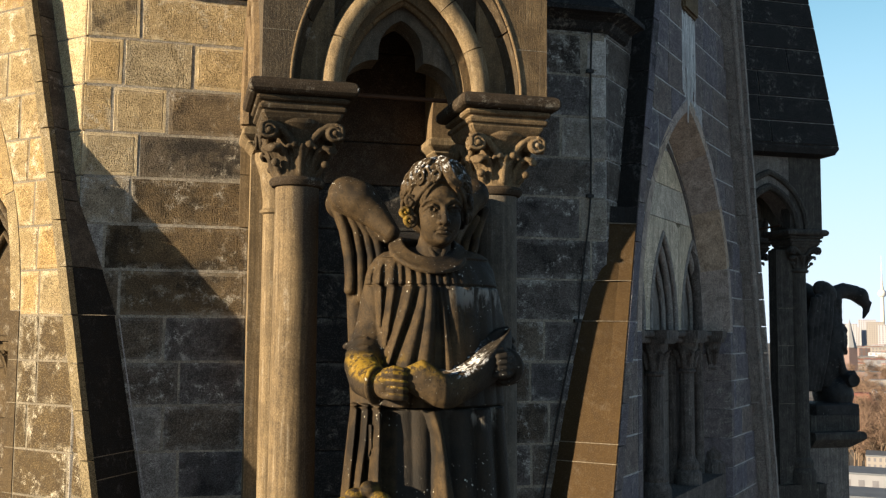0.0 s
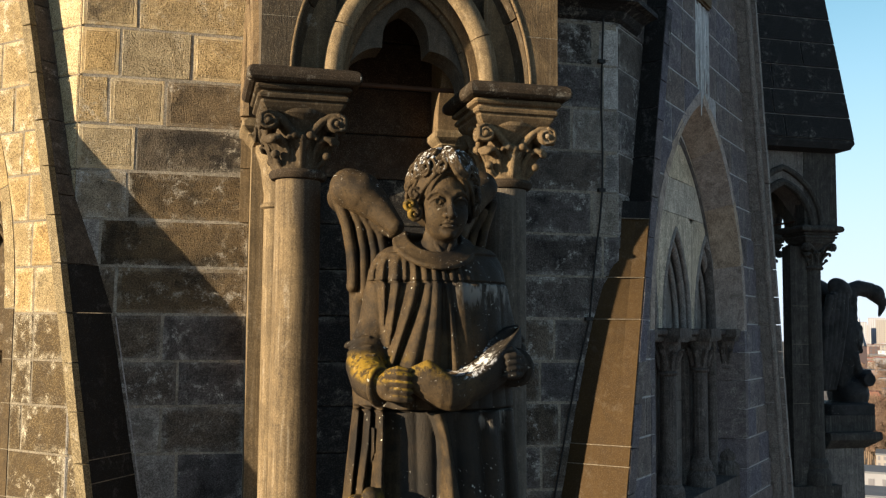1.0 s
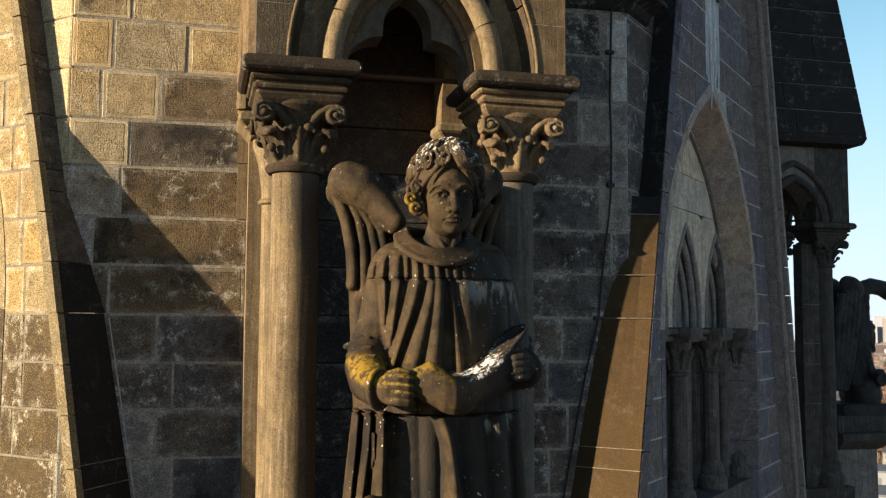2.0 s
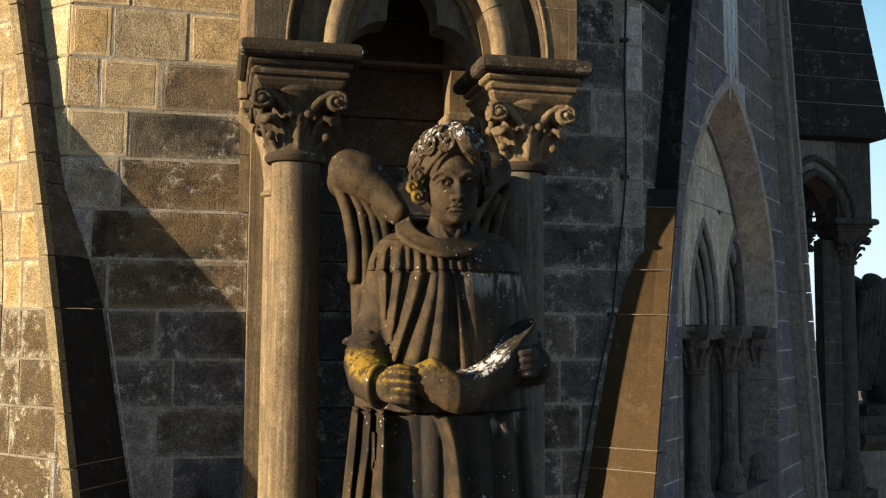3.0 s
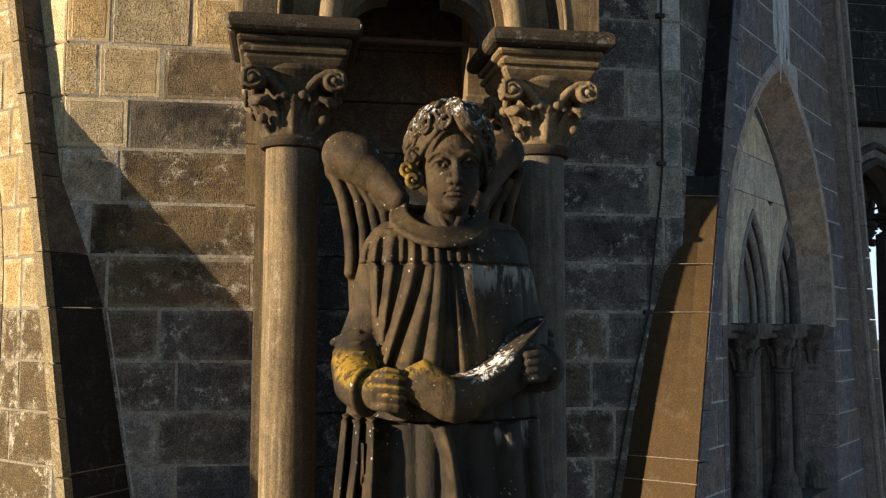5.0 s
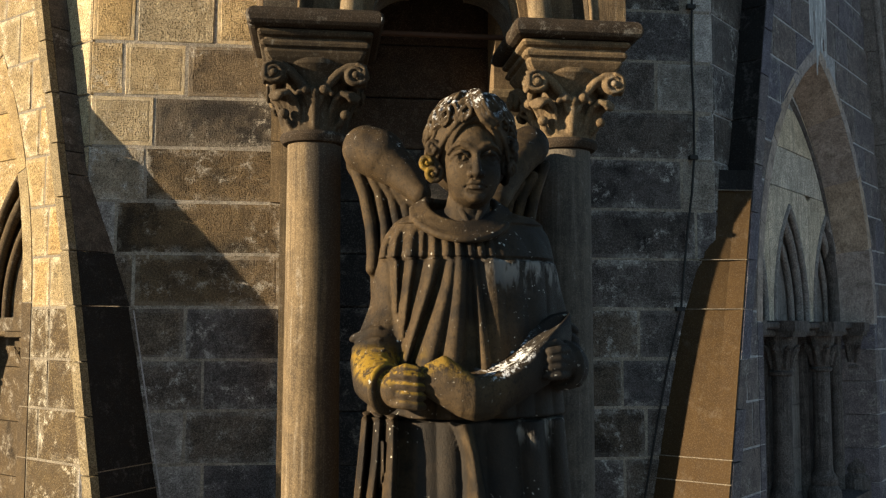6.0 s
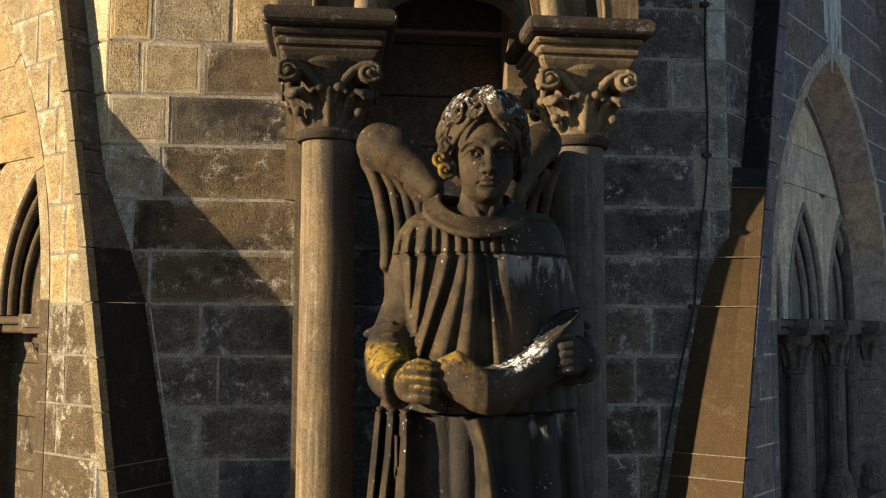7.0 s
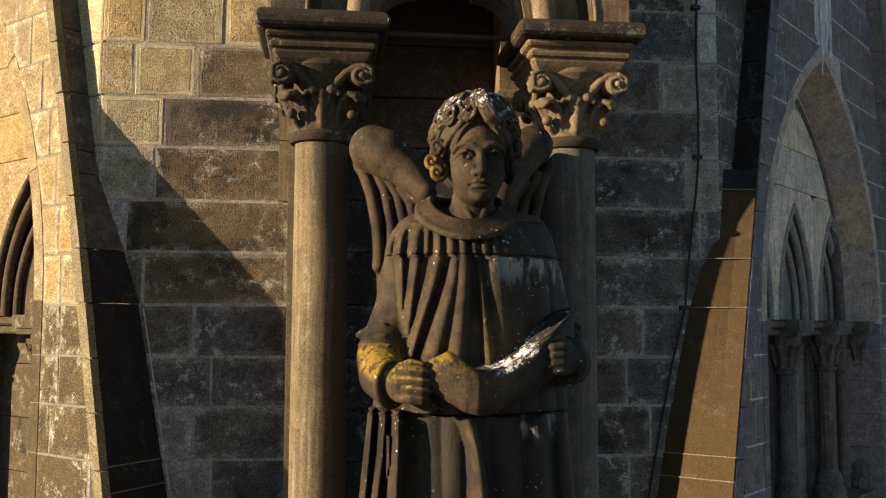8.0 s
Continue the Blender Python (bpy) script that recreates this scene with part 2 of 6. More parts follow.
MORTAR_WALL = stone("weathered_wall_mortar", (0.37, 0.325, 0.262), (0.215, 0.190, 0.155), (0.0917, 0.0864, 0.0822), -0.02, 0.1, 0.2, speckle=0.3)
MORTAR_GREY = stone("grey_lime_mortar", (0.47, 0.445, 0.43), (0.31, 0.295, 0.288), (0.1540, 0.1498, 0.1400), -0.08, 0.1, 0.2, speckle=0.25)
TAB_STONE = stone("tabernacle_stone", (0.165, 0.115, 0.063), (0.098, 0.067, 0.038), (0.030, 0.023, 0.018), 0.04, 0.2, 0.35, tool=(110, 110, 8), relief=0.0035, streak=0.2, speckle=0.2)
SHAFT_STONE = stone("column_stone", (0.195, 0.143, 0.083), (0.132, 0.097, 0.057), (0.045, 0.034, 0.024), -0.02, 0.12, 0.35, tool=(150, 150, 14), relief=0.0018, speckle=0.20, streak=0.34)
# left shaft: its shaded side is put into the stone's colour
COLUMN_STONE = stone("streaked_column_stone", (0.168, 0.122, 0.070), (0.106, 0.077, 0.045), (0.042, 0.032, 0.023), -0.02, 0.12, 0.35, tool=(150, 150, 14), relief=0.0018, speckle=0.20, streak=0.42, painted_shade=(CX - 0.565, (0.052, 0.043, 0.034)))
# right shaft: soot, plus the statue's shade put into a darker colour
SHAFT_DARK = stone("shaded_sooty_column_stone", (0.125, 0.106, 0.084), (0.075, 0.065, 0.054), (0.024, 0.021, 0.019), 0.04, 0.12, 0.6, tool=(150, 150, 22), relief=0.003, speckle=0.15, streak=0.25)
# for left capital and arch cove: soot, plus their shade put into the colour
CAPITAL_DARK = stone("shaded_sooty_capital_stone", (0.066, 0.047, 0.028), (0.038, 0.028, 0.018), (0.013, 0.0108, 0.009), 0.04, 0.2, 0.3, relief=0.0025, streak=0.2, speckle=0.15)
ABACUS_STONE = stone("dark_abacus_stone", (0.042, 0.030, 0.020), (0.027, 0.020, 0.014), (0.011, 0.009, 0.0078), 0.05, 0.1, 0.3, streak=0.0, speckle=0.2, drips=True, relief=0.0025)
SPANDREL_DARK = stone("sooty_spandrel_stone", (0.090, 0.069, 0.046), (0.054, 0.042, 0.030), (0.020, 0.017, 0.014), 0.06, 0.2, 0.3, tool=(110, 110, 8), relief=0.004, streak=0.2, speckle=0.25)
TREFOIL_STONE = stone("greyed_trefoil_stone", (0.125, 0.104, 0.078), (0.075, 0.063, 0.050), (0.026, 0.023, 0.020), 0.05, 0.2, 0.3, relief=0.003, streak=0.2, speckle=0.2)
# darker copy for the eagle's corner: soot, plus its shade put into the colour
TAB_BLACK = stone("shaded_sooty_tabernacle_stone", (0.078, 0.069, 0.060), (0.041, 0.0365, 0.033), (0.0145, 0.0135, 0.0135), 0.10, 0.2, 0.3, streak=0.3, speckle=0.3)
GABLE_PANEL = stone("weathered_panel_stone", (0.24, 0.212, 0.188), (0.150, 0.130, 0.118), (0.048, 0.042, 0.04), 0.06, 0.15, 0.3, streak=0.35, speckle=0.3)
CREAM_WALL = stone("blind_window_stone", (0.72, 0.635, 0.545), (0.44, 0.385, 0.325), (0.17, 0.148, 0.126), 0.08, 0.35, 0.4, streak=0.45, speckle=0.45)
SPLAY_STONE = stone("taupe_splay_stone", (0.50, 0.405, 0.345), (0.275, 0.222, 0.190), (0.088, 0.073, 0.066), 0.10, 0.55, 0.5, streak=0.25, speckle=0.3)
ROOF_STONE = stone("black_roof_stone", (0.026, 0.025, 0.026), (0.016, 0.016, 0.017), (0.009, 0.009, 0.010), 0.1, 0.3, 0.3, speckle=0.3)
ROOF_JOINT = stone("pale_roof_joint", (0.40, 0.39, 0.37), (0.30, 0.29, 0.28), (0.04, 0.04, 0.04), 0.0, 0.1, 0.2)
IRON = Mat("rusty_iron")
IRON = IRON.done(IRON.mix(IRON.noise(30), (0.05, 0.025, 0.015), (0.09, 0.04, 0.02)), IRON.noise(120), 0.001, 0.5, 0.8)
CABLE = Mat("black_cable")
CABLE = CABLE.done(CABLE.mix(CABLE.noise(20), (0.012, 0.012, 0.012), (0.03, 0.03, 0.03)), rough=0.6)

# ---- mesh tools ----
ORIGIN = {}


def empty(name, at, label, category, group="", kind=""):
    ob = new(name)
    ob.location = at
    ORIGIN[ob] = Vector(at)
    return tagged(ob, label, category, group, kind)


def mesh_from(name, bm, material, smooth=False):
    bmesh.ops.recalc_face_normals(bm, faces=bm.faces)
    me = bpy.data.meshes.new(name)
    bm.to_mesh(me)
    bm.free()
    me.materials.append(material)
    if smooth:
        me.polygons.foreach_set("use_smooth", [True] * len(me.polygons))
        me.set_sharp_from_angle(angle=radians(38))
    return me


def part(name, bm, material, parent=None, label="", smooth=False):
    """One mesh object, under a thing or a part, or at top level."""
    if parent is not None:
        bm.transform(Matrix.Translation(-ORIGIN[parent]))
    ob = new(name, mesh_from(name, bm, material, smooth))
    if parent is not None:
        ob.parent = parent
        ORIGIN[ob] = ORIGIN[parent]
    else:
        ORIGIN[ob] = Vector((0, 0, 0))
    if label:
        tagged(ob, label)
    return ob


def box(bm, x0, x1, y0, y1, z0, z1, m=None):
    vs = [bm.verts.new((x, y, z)) for x in (x0, x1) for y in (y0, y1) for z in (z0, z1)]
    for f in ((0, 1, 3, 2), (4, 6, 7, 5), (0, 4, 5, 1), (2, 3, 7, 6), (0, 2, 6, 4), (1, 5, 7, 3)):
        bm.faces.new([vs[i] for i in f])
    if m is not None:
        bmesh.ops.transform(bm, matrix=m, verts=vs)
    return vs


def prism(bm, pts, y0, y1):
    """A polygon in x, z carried from y0 to y1."""
    a = [bm.verts.new((x, y0, z)) for x, z in pts]
    b = [bm.verts.new((x, y1, z)) for x, z in pts]
    n = len(pts)
    fa, fb = bm.faces.new(a), bm.faces.new(b)
    for i in range(n):
        bm.faces.new((a[i], a[(i + 1) % n], b[(i + 1) % n], b[i]))
    if n > 4:
        bmesh.ops.triangulate(bm, faces=[fa, fb])


def plate_with_hole(bm, outer, inner, y0, y1):
    """A plate between two open outlines of equal count (both run from the lower left over the top to the lower right)."""
    n = len(outer)
    rings = [[bm.verts.new((x, y, z)) for x, z in line] for line, y in ((outer, y0), (inner, y0), (inner, y1), (outer, y1))]
    for i in range(n - 1):
        for j in range(4):
            a, b = rings[j], rings[(j + 1) % 4]
            bm.faces.new((a[i], a[i + 1], b[i + 1], b[i]))
    for i in (0, n - 1):
        bm.faces.new([r[i] for r in rings])


def lathe(bm, profile, cx, cy, seg=32, start=0.0, turn=2 * math.pi):
    full = abs(turn - 2 * math.pi) < 1e-6
    count = seg if full else seg + 1
    rings = []
    for r, z in profile:
        rings.append([bm.verts.new((cx + r * math.cos(start + turn * i / seg), cy + r * math.sin(start + turn * i / seg), z)) for i in range(count)])
    for a, b in zip(rings, rings[1:]):
        for i in range(count if full else count - 1):
            j = (i + 1) % count
            bm.faces.new((a[i], a[j], b[j], b[i]))
    if full:
        bm.faces.new(rings[0]), bm.faces.new(rings[-1])


def sweep(bm, path, profile, normal, closed=False):
    """Carry a closed profile (u across the path in its plane, w along normal) along a path in that plane."""
    normal = Vector(normal).normalized()
    rings = []
    path = [Vector(p) for p in path]
    for i, p in enumerate(path):
        a, b = path[max(i - 1, 0)], path[min(i + 1, len(path) - 1)]
        side = (b - a).normalized().cross(normal).normalized()
        rings.append([bm.verts.new(p + side * u + normal * w) for u, w in profile])
    n = len(profile)
    for a, b in zip(rings, rings[1:]):
        for i in range(n):
            bm.faces.new((a[i], a[(i + 1) % n], b[(i + 1) % n], b[i]))
    bm.faces.new(rings[0]), bm.faces.new(rings[-1])


def circle(r, n=10, cu=0.0, cw=0.0):
    return [(cu + r * math.cos(2 * math.pi * i / n), cw + r * math.sin(2 * math.pi * i / n)) for i in range(n)]


def tube(bm, pts, radii, seg=10, squash=1.0):
    """A tapering tube through points."""
    pts = [Vector(p) for p in pts]
    rings = []
    up = Vector((0.13, 0.21, 0.97))
    for i, p in enumerate(pts):
        d = (pts[min(i + 1, len(pts) - 1)] - pts[max(i - 1, 0)]).normalized()
        u = d.cross(up).normalized()
        v = d.cross(u).normalized()
        r = radii[i] if not isinstance(radii, (int, float)) else radii
        rings.append([bm.verts.new(p + u * r * math.cos(2 * math.pi * k / seg) + v * r * squash * math.sin(2 * math.pi * k / seg)) for k in range(seg)])
    for a, b in zip(rings, rings[1:]):
        for i in range(seg):
            bm.faces.new((a[i], a[(i + 1) % seg], b[(i + 1) % seg], b[i]))
    bm.faces.new(rings[0]), bm.faces.new(rings[-1])


def ball(bm, at, r, turn=(0, 0, 0), u=16, v=10):
    r = (r, r, r) if isinstance(r, (int, float)) else r
    m = Matrix.Translation(at) @ Euler([radians(a) for a in turn]).to_matrix().to_4x4() @ Matrix.Diagonal((*r, 1))
    bmesh.ops.create_uvsphere(bm, u_segments=u, v_segments=v, radius=1.0, matrix=m)


def pointed(half, spring, rise, n=12, cx=0.0):
    """A pointed arch's outline from the left spring over the apex to the right spring, in x, z."""
    r = (half * half + rise * rise) / (2 * half)
    top = math.asin(min(1.0, rise / r))
    left = [(cx - half + r - r * math.cos(top * i / n), spring + r * math.sin(top * i / n)) for i in range(n + 1)]
    return left + [(2 * cx - x, z) for x, z in reversed(left[:-1])]


def block(bm, x0, x1, z0, z1, front, back, rng, edge=0.012, slip=0.0):
    """A dressed stone: a chamfered front with a slight unevenness; "rim" marks the margin where salts settle."""
    rim = bm.verts.layers.float.get("rim") or bm.verts.layers.float.new("rim")
    rows = []
    j = lambda a: rng.uniform(-a, a)
    (x0, x2), (x1, x3) = (x if isinstance(x, tuple) else (x, x) for x in (x0, x1))
    wide = min(0.045, 0.3 * max(0.01, min(x1 - x0, x3 - x2, z1 - z0)))
    for e, y, loose, value in ((0.0, back, 0.0, 1.0), (0.0, front + 0.005, 0.0, 1.0), (edge, front + slip, 0.004, 1.0), (edge + wide, front + slip, 0.002, 0.0)):
        ins = [(x0 + e, z0 + e), (x1 - e, z0 + e), (x3 - e, z1 - e), (x2 + e, z1 - e)]
        row = [bm.verts.new((x + j(loose), y + j(loose * 0.6), z + j(loose))) for x, z in ins]
        for v in row:
            v[rim] = value
        rows.append(row)
    for a, b in zip(rows, rows[1:]):
        for i in range(4):
            bm.faces.new((a[i], a[(i + 1) % 4], b[(i + 1) % 4], b[i]))
    bm.faces.new(rows[0]), bm.faces.new(rows[-1])


def square(bm, rings, cx, cy, fy=1.0):
    """A moulded square slab: rings of (half width, z); fy stretches it in depth."""
    rows = []
    for h, z in rings:
        r = 0.012
        pts = [(-h + r, -h), (h - r, -h), (h, -h + r), (h, h - r), (h - r, h), (-h + r, h), (-h, h - r), (-h, -h + r)]
        rows.append([bm.verts.new((cx + x, cy + y * fy, z)) for x, y in pts])
    for a, b in zip(rows, rows[1:]):
        for i in range(8):
            bm.faces.new((a[i], a[(i + 1) % 8], b[(i + 1) % 8], b[i]))
    bm.faces.new(rows[0]), bm.faces.new(rows[-1])


class Clay:
    """Carving by distance fields on a grid: forms are added or cut with soft seams, then skinned."""

    def __init__(self, lo, hi, step):
        self.lo, self.step = np.array(lo), step
        self.n = [int(round((b - a) / step)) + 1 for a, b in zip(lo, hi)]
        self.ax = [np.arange(n, dtype=np.float32) * step + a for n, a in zip(self.n, lo)]
        self.d = np.full(self.n, 0.2, dtype=np.float32)

    def window(self, lo, hi):
        sl, grids = [], []
        for i in range(3):
            a = max(0, int((lo[i] - self.lo[i]) / self.step))
            b = min(self.n[i], int((hi[i] - self.lo[i]) / self.step) + 2)
            if b - a < 1:
                return None, None
            sl.append(slice(a, b))
            shape = [1, 1, 1]
            shape[i] = b - a
            grids.append(self.ax[i][a:b].reshape(shape))
        return tuple(sl), grids

    def put(self, sl, f, k, cut):
        d = self.d[sl]
        if cut:
            f = -f
            h = np.maximum(k - np.abs(d - f), 0) / k
            self.d[sl] = np.maximum(d, f) + h * h * k * 0.25
        else:
            h = np.maximum(k - np.abs(d - f), 0) / k
            self.d[sl] = np.minimum(d, f) - h * h * k * 0.25

    def ball(self, at, r, k=0.01, turn=(0, 0, 0), cut=False):
        r = (r, r, r) if isinstance(r, (int, float)) else r
        m = max(r) + k + 4 * self.step
        sl, g = self.window([a - m for a in at], [a + m for a in at])
        if sl is None:
            return
        x, y, z = (g[i] - at[i] for i in range(3))
        if any(turn):
            q = np.array(Euler([radians(a) for a in turn]).to_matrix().inverted())
            x, y, z = (q[i][0] * x + q[i][1] * y + q[i][2] * z for i in range(3))
        k0 = np.sqrt((x / r[0]) ** 2 + (y / r[1]) ** 2 + (z / r[2]) ** 2)
        k1 = np.sqrt((x / r[0] ** 2) ** 2 + (y / r[1] ** 2) ** 2 + (z / r[2] ** 2) ** 2)
        self.put(sl, (k0 * (k0 - 1.0) / np.maximum(k1, 1e-4)).astype(np.float32), k, cut)

    def rope(self, pts, radii, k=0.01, cut=False):
        """A chain of tapering rods, joined to itself without seams."""
        n = len(pts)
        radii = [radii] * n if isinstance(radii, (int, float)) else radii
        m = max(radii) + k + 4 * self.step
        sl, g = self.window([min(p[i] for p in pts) - m for i in range(3)], [max(p[i] for p in pts) + m for i in range(3)])
        if sl is None:
            return
        best = None
        for (p, r0), (q, r1) in zip(zip(pts, radii), zip(pts[1:], radii[1:])):
            e = [q[i] - p[i] for i in range(3)]
            l2 = sum(v * v for v in e) + 1e-12
            x, y, z = (g[i] - p[i] for i in range(3))
            t = np.clip((x * e[0] + y * e[1] + z * e[2]) / l2, 0, 1)
            f = np.sqrt((x - t * e[0]) ** 2 + (y - t * e[1]) ** 2 + (z - t * e[2]) ** 2) - (r0 + (r1 - r0) * t)
            best = f if best is None else np.minimum(best, f)
        self.put(sl, best.astype(np.float32), k, cut)

    def skin(self):
        """Vertices and faces of the zero surface."""
        d = self.d
        ins = d < 0
        near = np.zeros([n - 1 for n in self.n], dtype=bool)
        acc = np.zeros_like(near, dtype=np.int8)
        for a in (0, 1):
            for b in (0, 1):
                for c in (0, 1):
                    acc += ins[a:d.shape[0] - 1 + a, b:d.shape[1] - 1 + b, c:d.shape[2] - 1 + c]
        near = (acc > 0) & (acc < 8)
        cells = np.argwhere(near)
        index = np.full(near.shape, -1, dtype=np.int64)
        index[near] = np.arange(len(cells))
        total, count = np.zeros((len(cells), 3)), np.zeros(len(cells))
        corners = [(a, b, c) for a in (0, 1) for b in (0, 1) for c in (0, 1)]
        val = {o: d[cells[:, 0] + o[0], cells[:, 1] + o[1], cells[:, 2] + o[2]] for o in corners}
        for o in corners:
            for i in range(3):
                if o[i] == 0:
                    p = tuple(1 if j == i else o[j] for j in range(3))
                    a, b = val[o], val[p]
                    cross = (a < 0) != (b < 0)
                    t = np.where(cross, a / np.where(cross, a - b, 1), 0)
                    w = np.array(o, dtype=float)[None, :].repeat(len(cells), 0)
                    w[:, i] += t
                    total += w * cross[:, None]
                    count += cross
        verts = (cells + total / np.maximum(count, 1)[:, None]) * self.step + self.lo
        faces = []
        for i in range(3):
            u, v = (i + 1) % 3, (i + 2) % 3
            lo = [slice(None)] * 3
            hi = [slice(None)] * 3
            lo[i], hi[i] = slice(0, -1), slice(1, None)
            e = np.argwhere(ins[tuple(lo)] != ins[tuple(hi)])
            e = e[(e[:, u] > 0) & (e[:, v] > 0) & (e[:, u] < self.n[u] - 1) & (e[:, v] < self.n[v] - 1)]
            flip = ins[e[:, 0], e[:, 1], e[:, 2]]
            quad = []
            for du, dv in ((1, 1), (0, 1), (0, 0), (1, 0)):
                c = e.copy()
                c[:, u] -= du
                c[:, v] -= dv
                quad.append(index[c[:, 0], c[:, 1], c[:, 2]])
            q = np.stack(quad, 1)
            q[~flip] = q[~flip][:, ::-1]
            faces.append(q)
        return verts, np.concatenate(faces)



def capital_mesh():
    """A carved capital about the axis x = y = 0: smooth bell, curling leaves, and bands that coil into corner scrolls."""
    c = Clay((-0.34, -0.34, 45.76), (0.34, 0.34, 46.11), 0.0042)
    x, y, z = c.ax
    rho = np.sqrt(x[:, None, None] ** 2 + y[None, :, None] ** 2)
    bell = np.interp(z, [45.77, 45.80, 45.86, 45.93, 45.99, 46.04, 46.075, 46.10], [0.136, 0.130, 0.130, 0.138, 0.152, 0.176, 0.205, 0.205])
    d = np.maximum((rho - bell[None, None, :]) * 0.9, np.abs(z - 45.935)[None, None, :] - 0.165)
    c.d = np.minimum(c.d, d.astype(np.float32))
    for q in range(4):
        a = radians(45 + 90 * q)
        rot = Matrix.Rotation(a, 3, "Z")
        R = lambda r, l, u: tuple(rot @ Vector((r, l, u)))
        # broad leaf at the corner that leans out and curls over
        for off in (-0.042, -0.021, 0.0, 0.021, 0.042):
            droop = 0.25 * abs(off)
            c.rope([R(0.122, off * 0.8, 45.80), R(0.138, off * 0.95, 45.87), R(0.168, off * 1.05, 45.925 - droop), R(0.204, off, 45.950 - droop), R(0.228, off * 0.7, 45.938 - droop), R(0.230, off * 0.4, 45.912)], [0.010, 0.012, 0.014, 0.014, 0.014, 0.012], 0.008)
        c.rope([R(0.150, 0, 45.82), R(0.172, 0, 45.90), R(0.214, 0, 45.966)], [0.006, 0.008, 0.009], 0.004, cut=True)
        # a bud below it
        c.rope([R(0.128, 0.0, 45.79), R(0.160, 0.0, 45.815), R(0.178, 0.0, 45.845)], [0.014, 0.014, 0.012], 0.006)
        c.ball(R(0.184, 0, 45.848), (0.024, 0.024, 0.024), 0.004)
        c.ball(R(0.205, 0, 46.03), (0.050, 0.040, 0.048), 0.012, (0, 0, math.degrees(a)))
        rot2 = Matrix.Rotation(radians(90 * q), 3, "Z")
        S = lambda r, l, u: tuple(rot2 @ Vector((r, l, u)))
        # petals scooped out of the bell between the leaves
        c.rope([S(0.128, 0, 45.80), S(0.140, 0, 45.87), S(0.152, 0, 45.925), S(0.170, 0, 45.945)], [0.018, 0.022, 0.026, 0.022], 0.014)
        for s2 in (-1, 1):
            c.ball(S(0.152, s2 * 0.050, 45.900), (0.020, 0.017, 0.046), 0.006, (s2 * 14, 0, 90 * q), cut=True)
            c.rope([S(0.150, s2 * 0.024, 45.89), S(0.164, s2 * 0.036, 45.935), S(0.178, s2 * 0.058, 45.950), S(0.180, s2 * 0.072, 45.935)], [0.009, 0.012, 0.013, 0.011], 0.005)
            # band that swings from a berry up to the scroll
            c.rope([S(0.164, s2 * 0.048, 45.972), S(0.166, s2 * 0.072, 46.000), S(0.172, s2 * 0.105, 46.040), S(0.182, s2 * 0.140, 46.064), S(0.192, s2 * 0.172, 46.069)], [0.020, 0.022, 0.021, 0.018, 0.014], 0.006)
            c.rope([S(0.190, s2 * 0.070, 45.985), S(0.196, s2 * 0.105, 46.026), S(0.204, s2 * 0.138, 46.050)], 0.005, 0.004, cut=True)
            c.ball(S(0.172, s2 * 0.040, 45.955), (0.026, 0.026, 0.026), 0.003)
            # scroll: a drum with a coiled lip round a round eye
            c.ball(S(0.188, s2 * 0.172, 46.020), (0.026, 0.050, 0.050), 0.004, (0, 0, 90 * q))
            pts, rad = [], []
            for i in range(26):
                t = i / 25
                ang, rr = 1.75 + t * 8.8, 0.050 * (1 - 0.62 * t)
                pts.append(S(0.208 + 0.010 * t, s2 * (0.172 - rr * math.cos(ang)), 46.020 + rr * math.sin(ang)))
                rad.append(0.0105 - 0.003 * t)
            c.rope(pts, rad, 0.002)
            c.ball(S(0.216, s2 * 0.172, 46.019), (0.017, 0.017, 0.017), 0.002)
    v, f = c.skin()
    v[:, 2] = np.interp(v[:, 2], [45.76, 46.11], [45.838, 46.157])
    me = bpy.data.meshes.new("capital")
    me.from_pydata(v.tolist(), [], f.tolist())
    me.polygons.foreach_set("use_smooth", [True] * len(me.polygons))
    return me


# ---- ground ----
k = Mat("winter_ground")
GROUND = k.done(k.mix(k.ramp(k.noise(0.02, 6), 0.4, 0.6), (0.11, 0.095, 0.085), (0.19, 0.17, 0.155)), rough=0.95)
bm = bmesh.new()
bmesh.ops.create_circle(bm, cap_ends=True, segments=64, radius=4900)
ground = part("ground", bm, GROUND)
tagged(ground, "brown winter city ground reaching to the hazy horizon", "ground", kind="structure")

# ---- tower core and walls ----
bm = bmesh.new()
ring = [(math.cos(radians(22.5 + 45 * i)) * 4.6, math.sin(radians(22.5 + 45 * i)) * 4.6) for i in range(8)]
lo = [bm.verts.new((CX + x, CY + y, 0)) for x, y in ring]
hi = [bm.verts.new((CX + x * 0.8, CY + y * 0.8, 58)) for x, y in ring]
for i in range(8):
    bm.faces.new((lo[i], lo[(i + 1) % 8], hi[(i + 1) % 8], hi[i]))
bm.faces.new(lo), bm.faces.new(hi)
core = part("tower_core", bm, ASHLAR_DARK)
tagged(core, "sooty sandstone octagonal tower shaft behind the gables", "tower", kind="structure")

bm = bmesh.new()
ring = [(math.cos(radians(22.5 + 45 * i)) * 5.25, math.sin(radians(22.5 + 45 * i)) * 5.25) for i in range(8)]
prism(bm, ring, 0.0, 40.6)
bm.transform(Matrix.Translation((CX, CY, 0)) @ Matrix(((1, 0, 0, 0), (0, 0, 1, 0), (0, 1, 0, 0), (0, 0, 0, 1))))
base = part("tower_base", bm, ASHLAR_DARK)
tagged(base, "sooty sandstone octagonal lower storeys of the tower", "tower", kind="structure")

bm = bmesh.new()
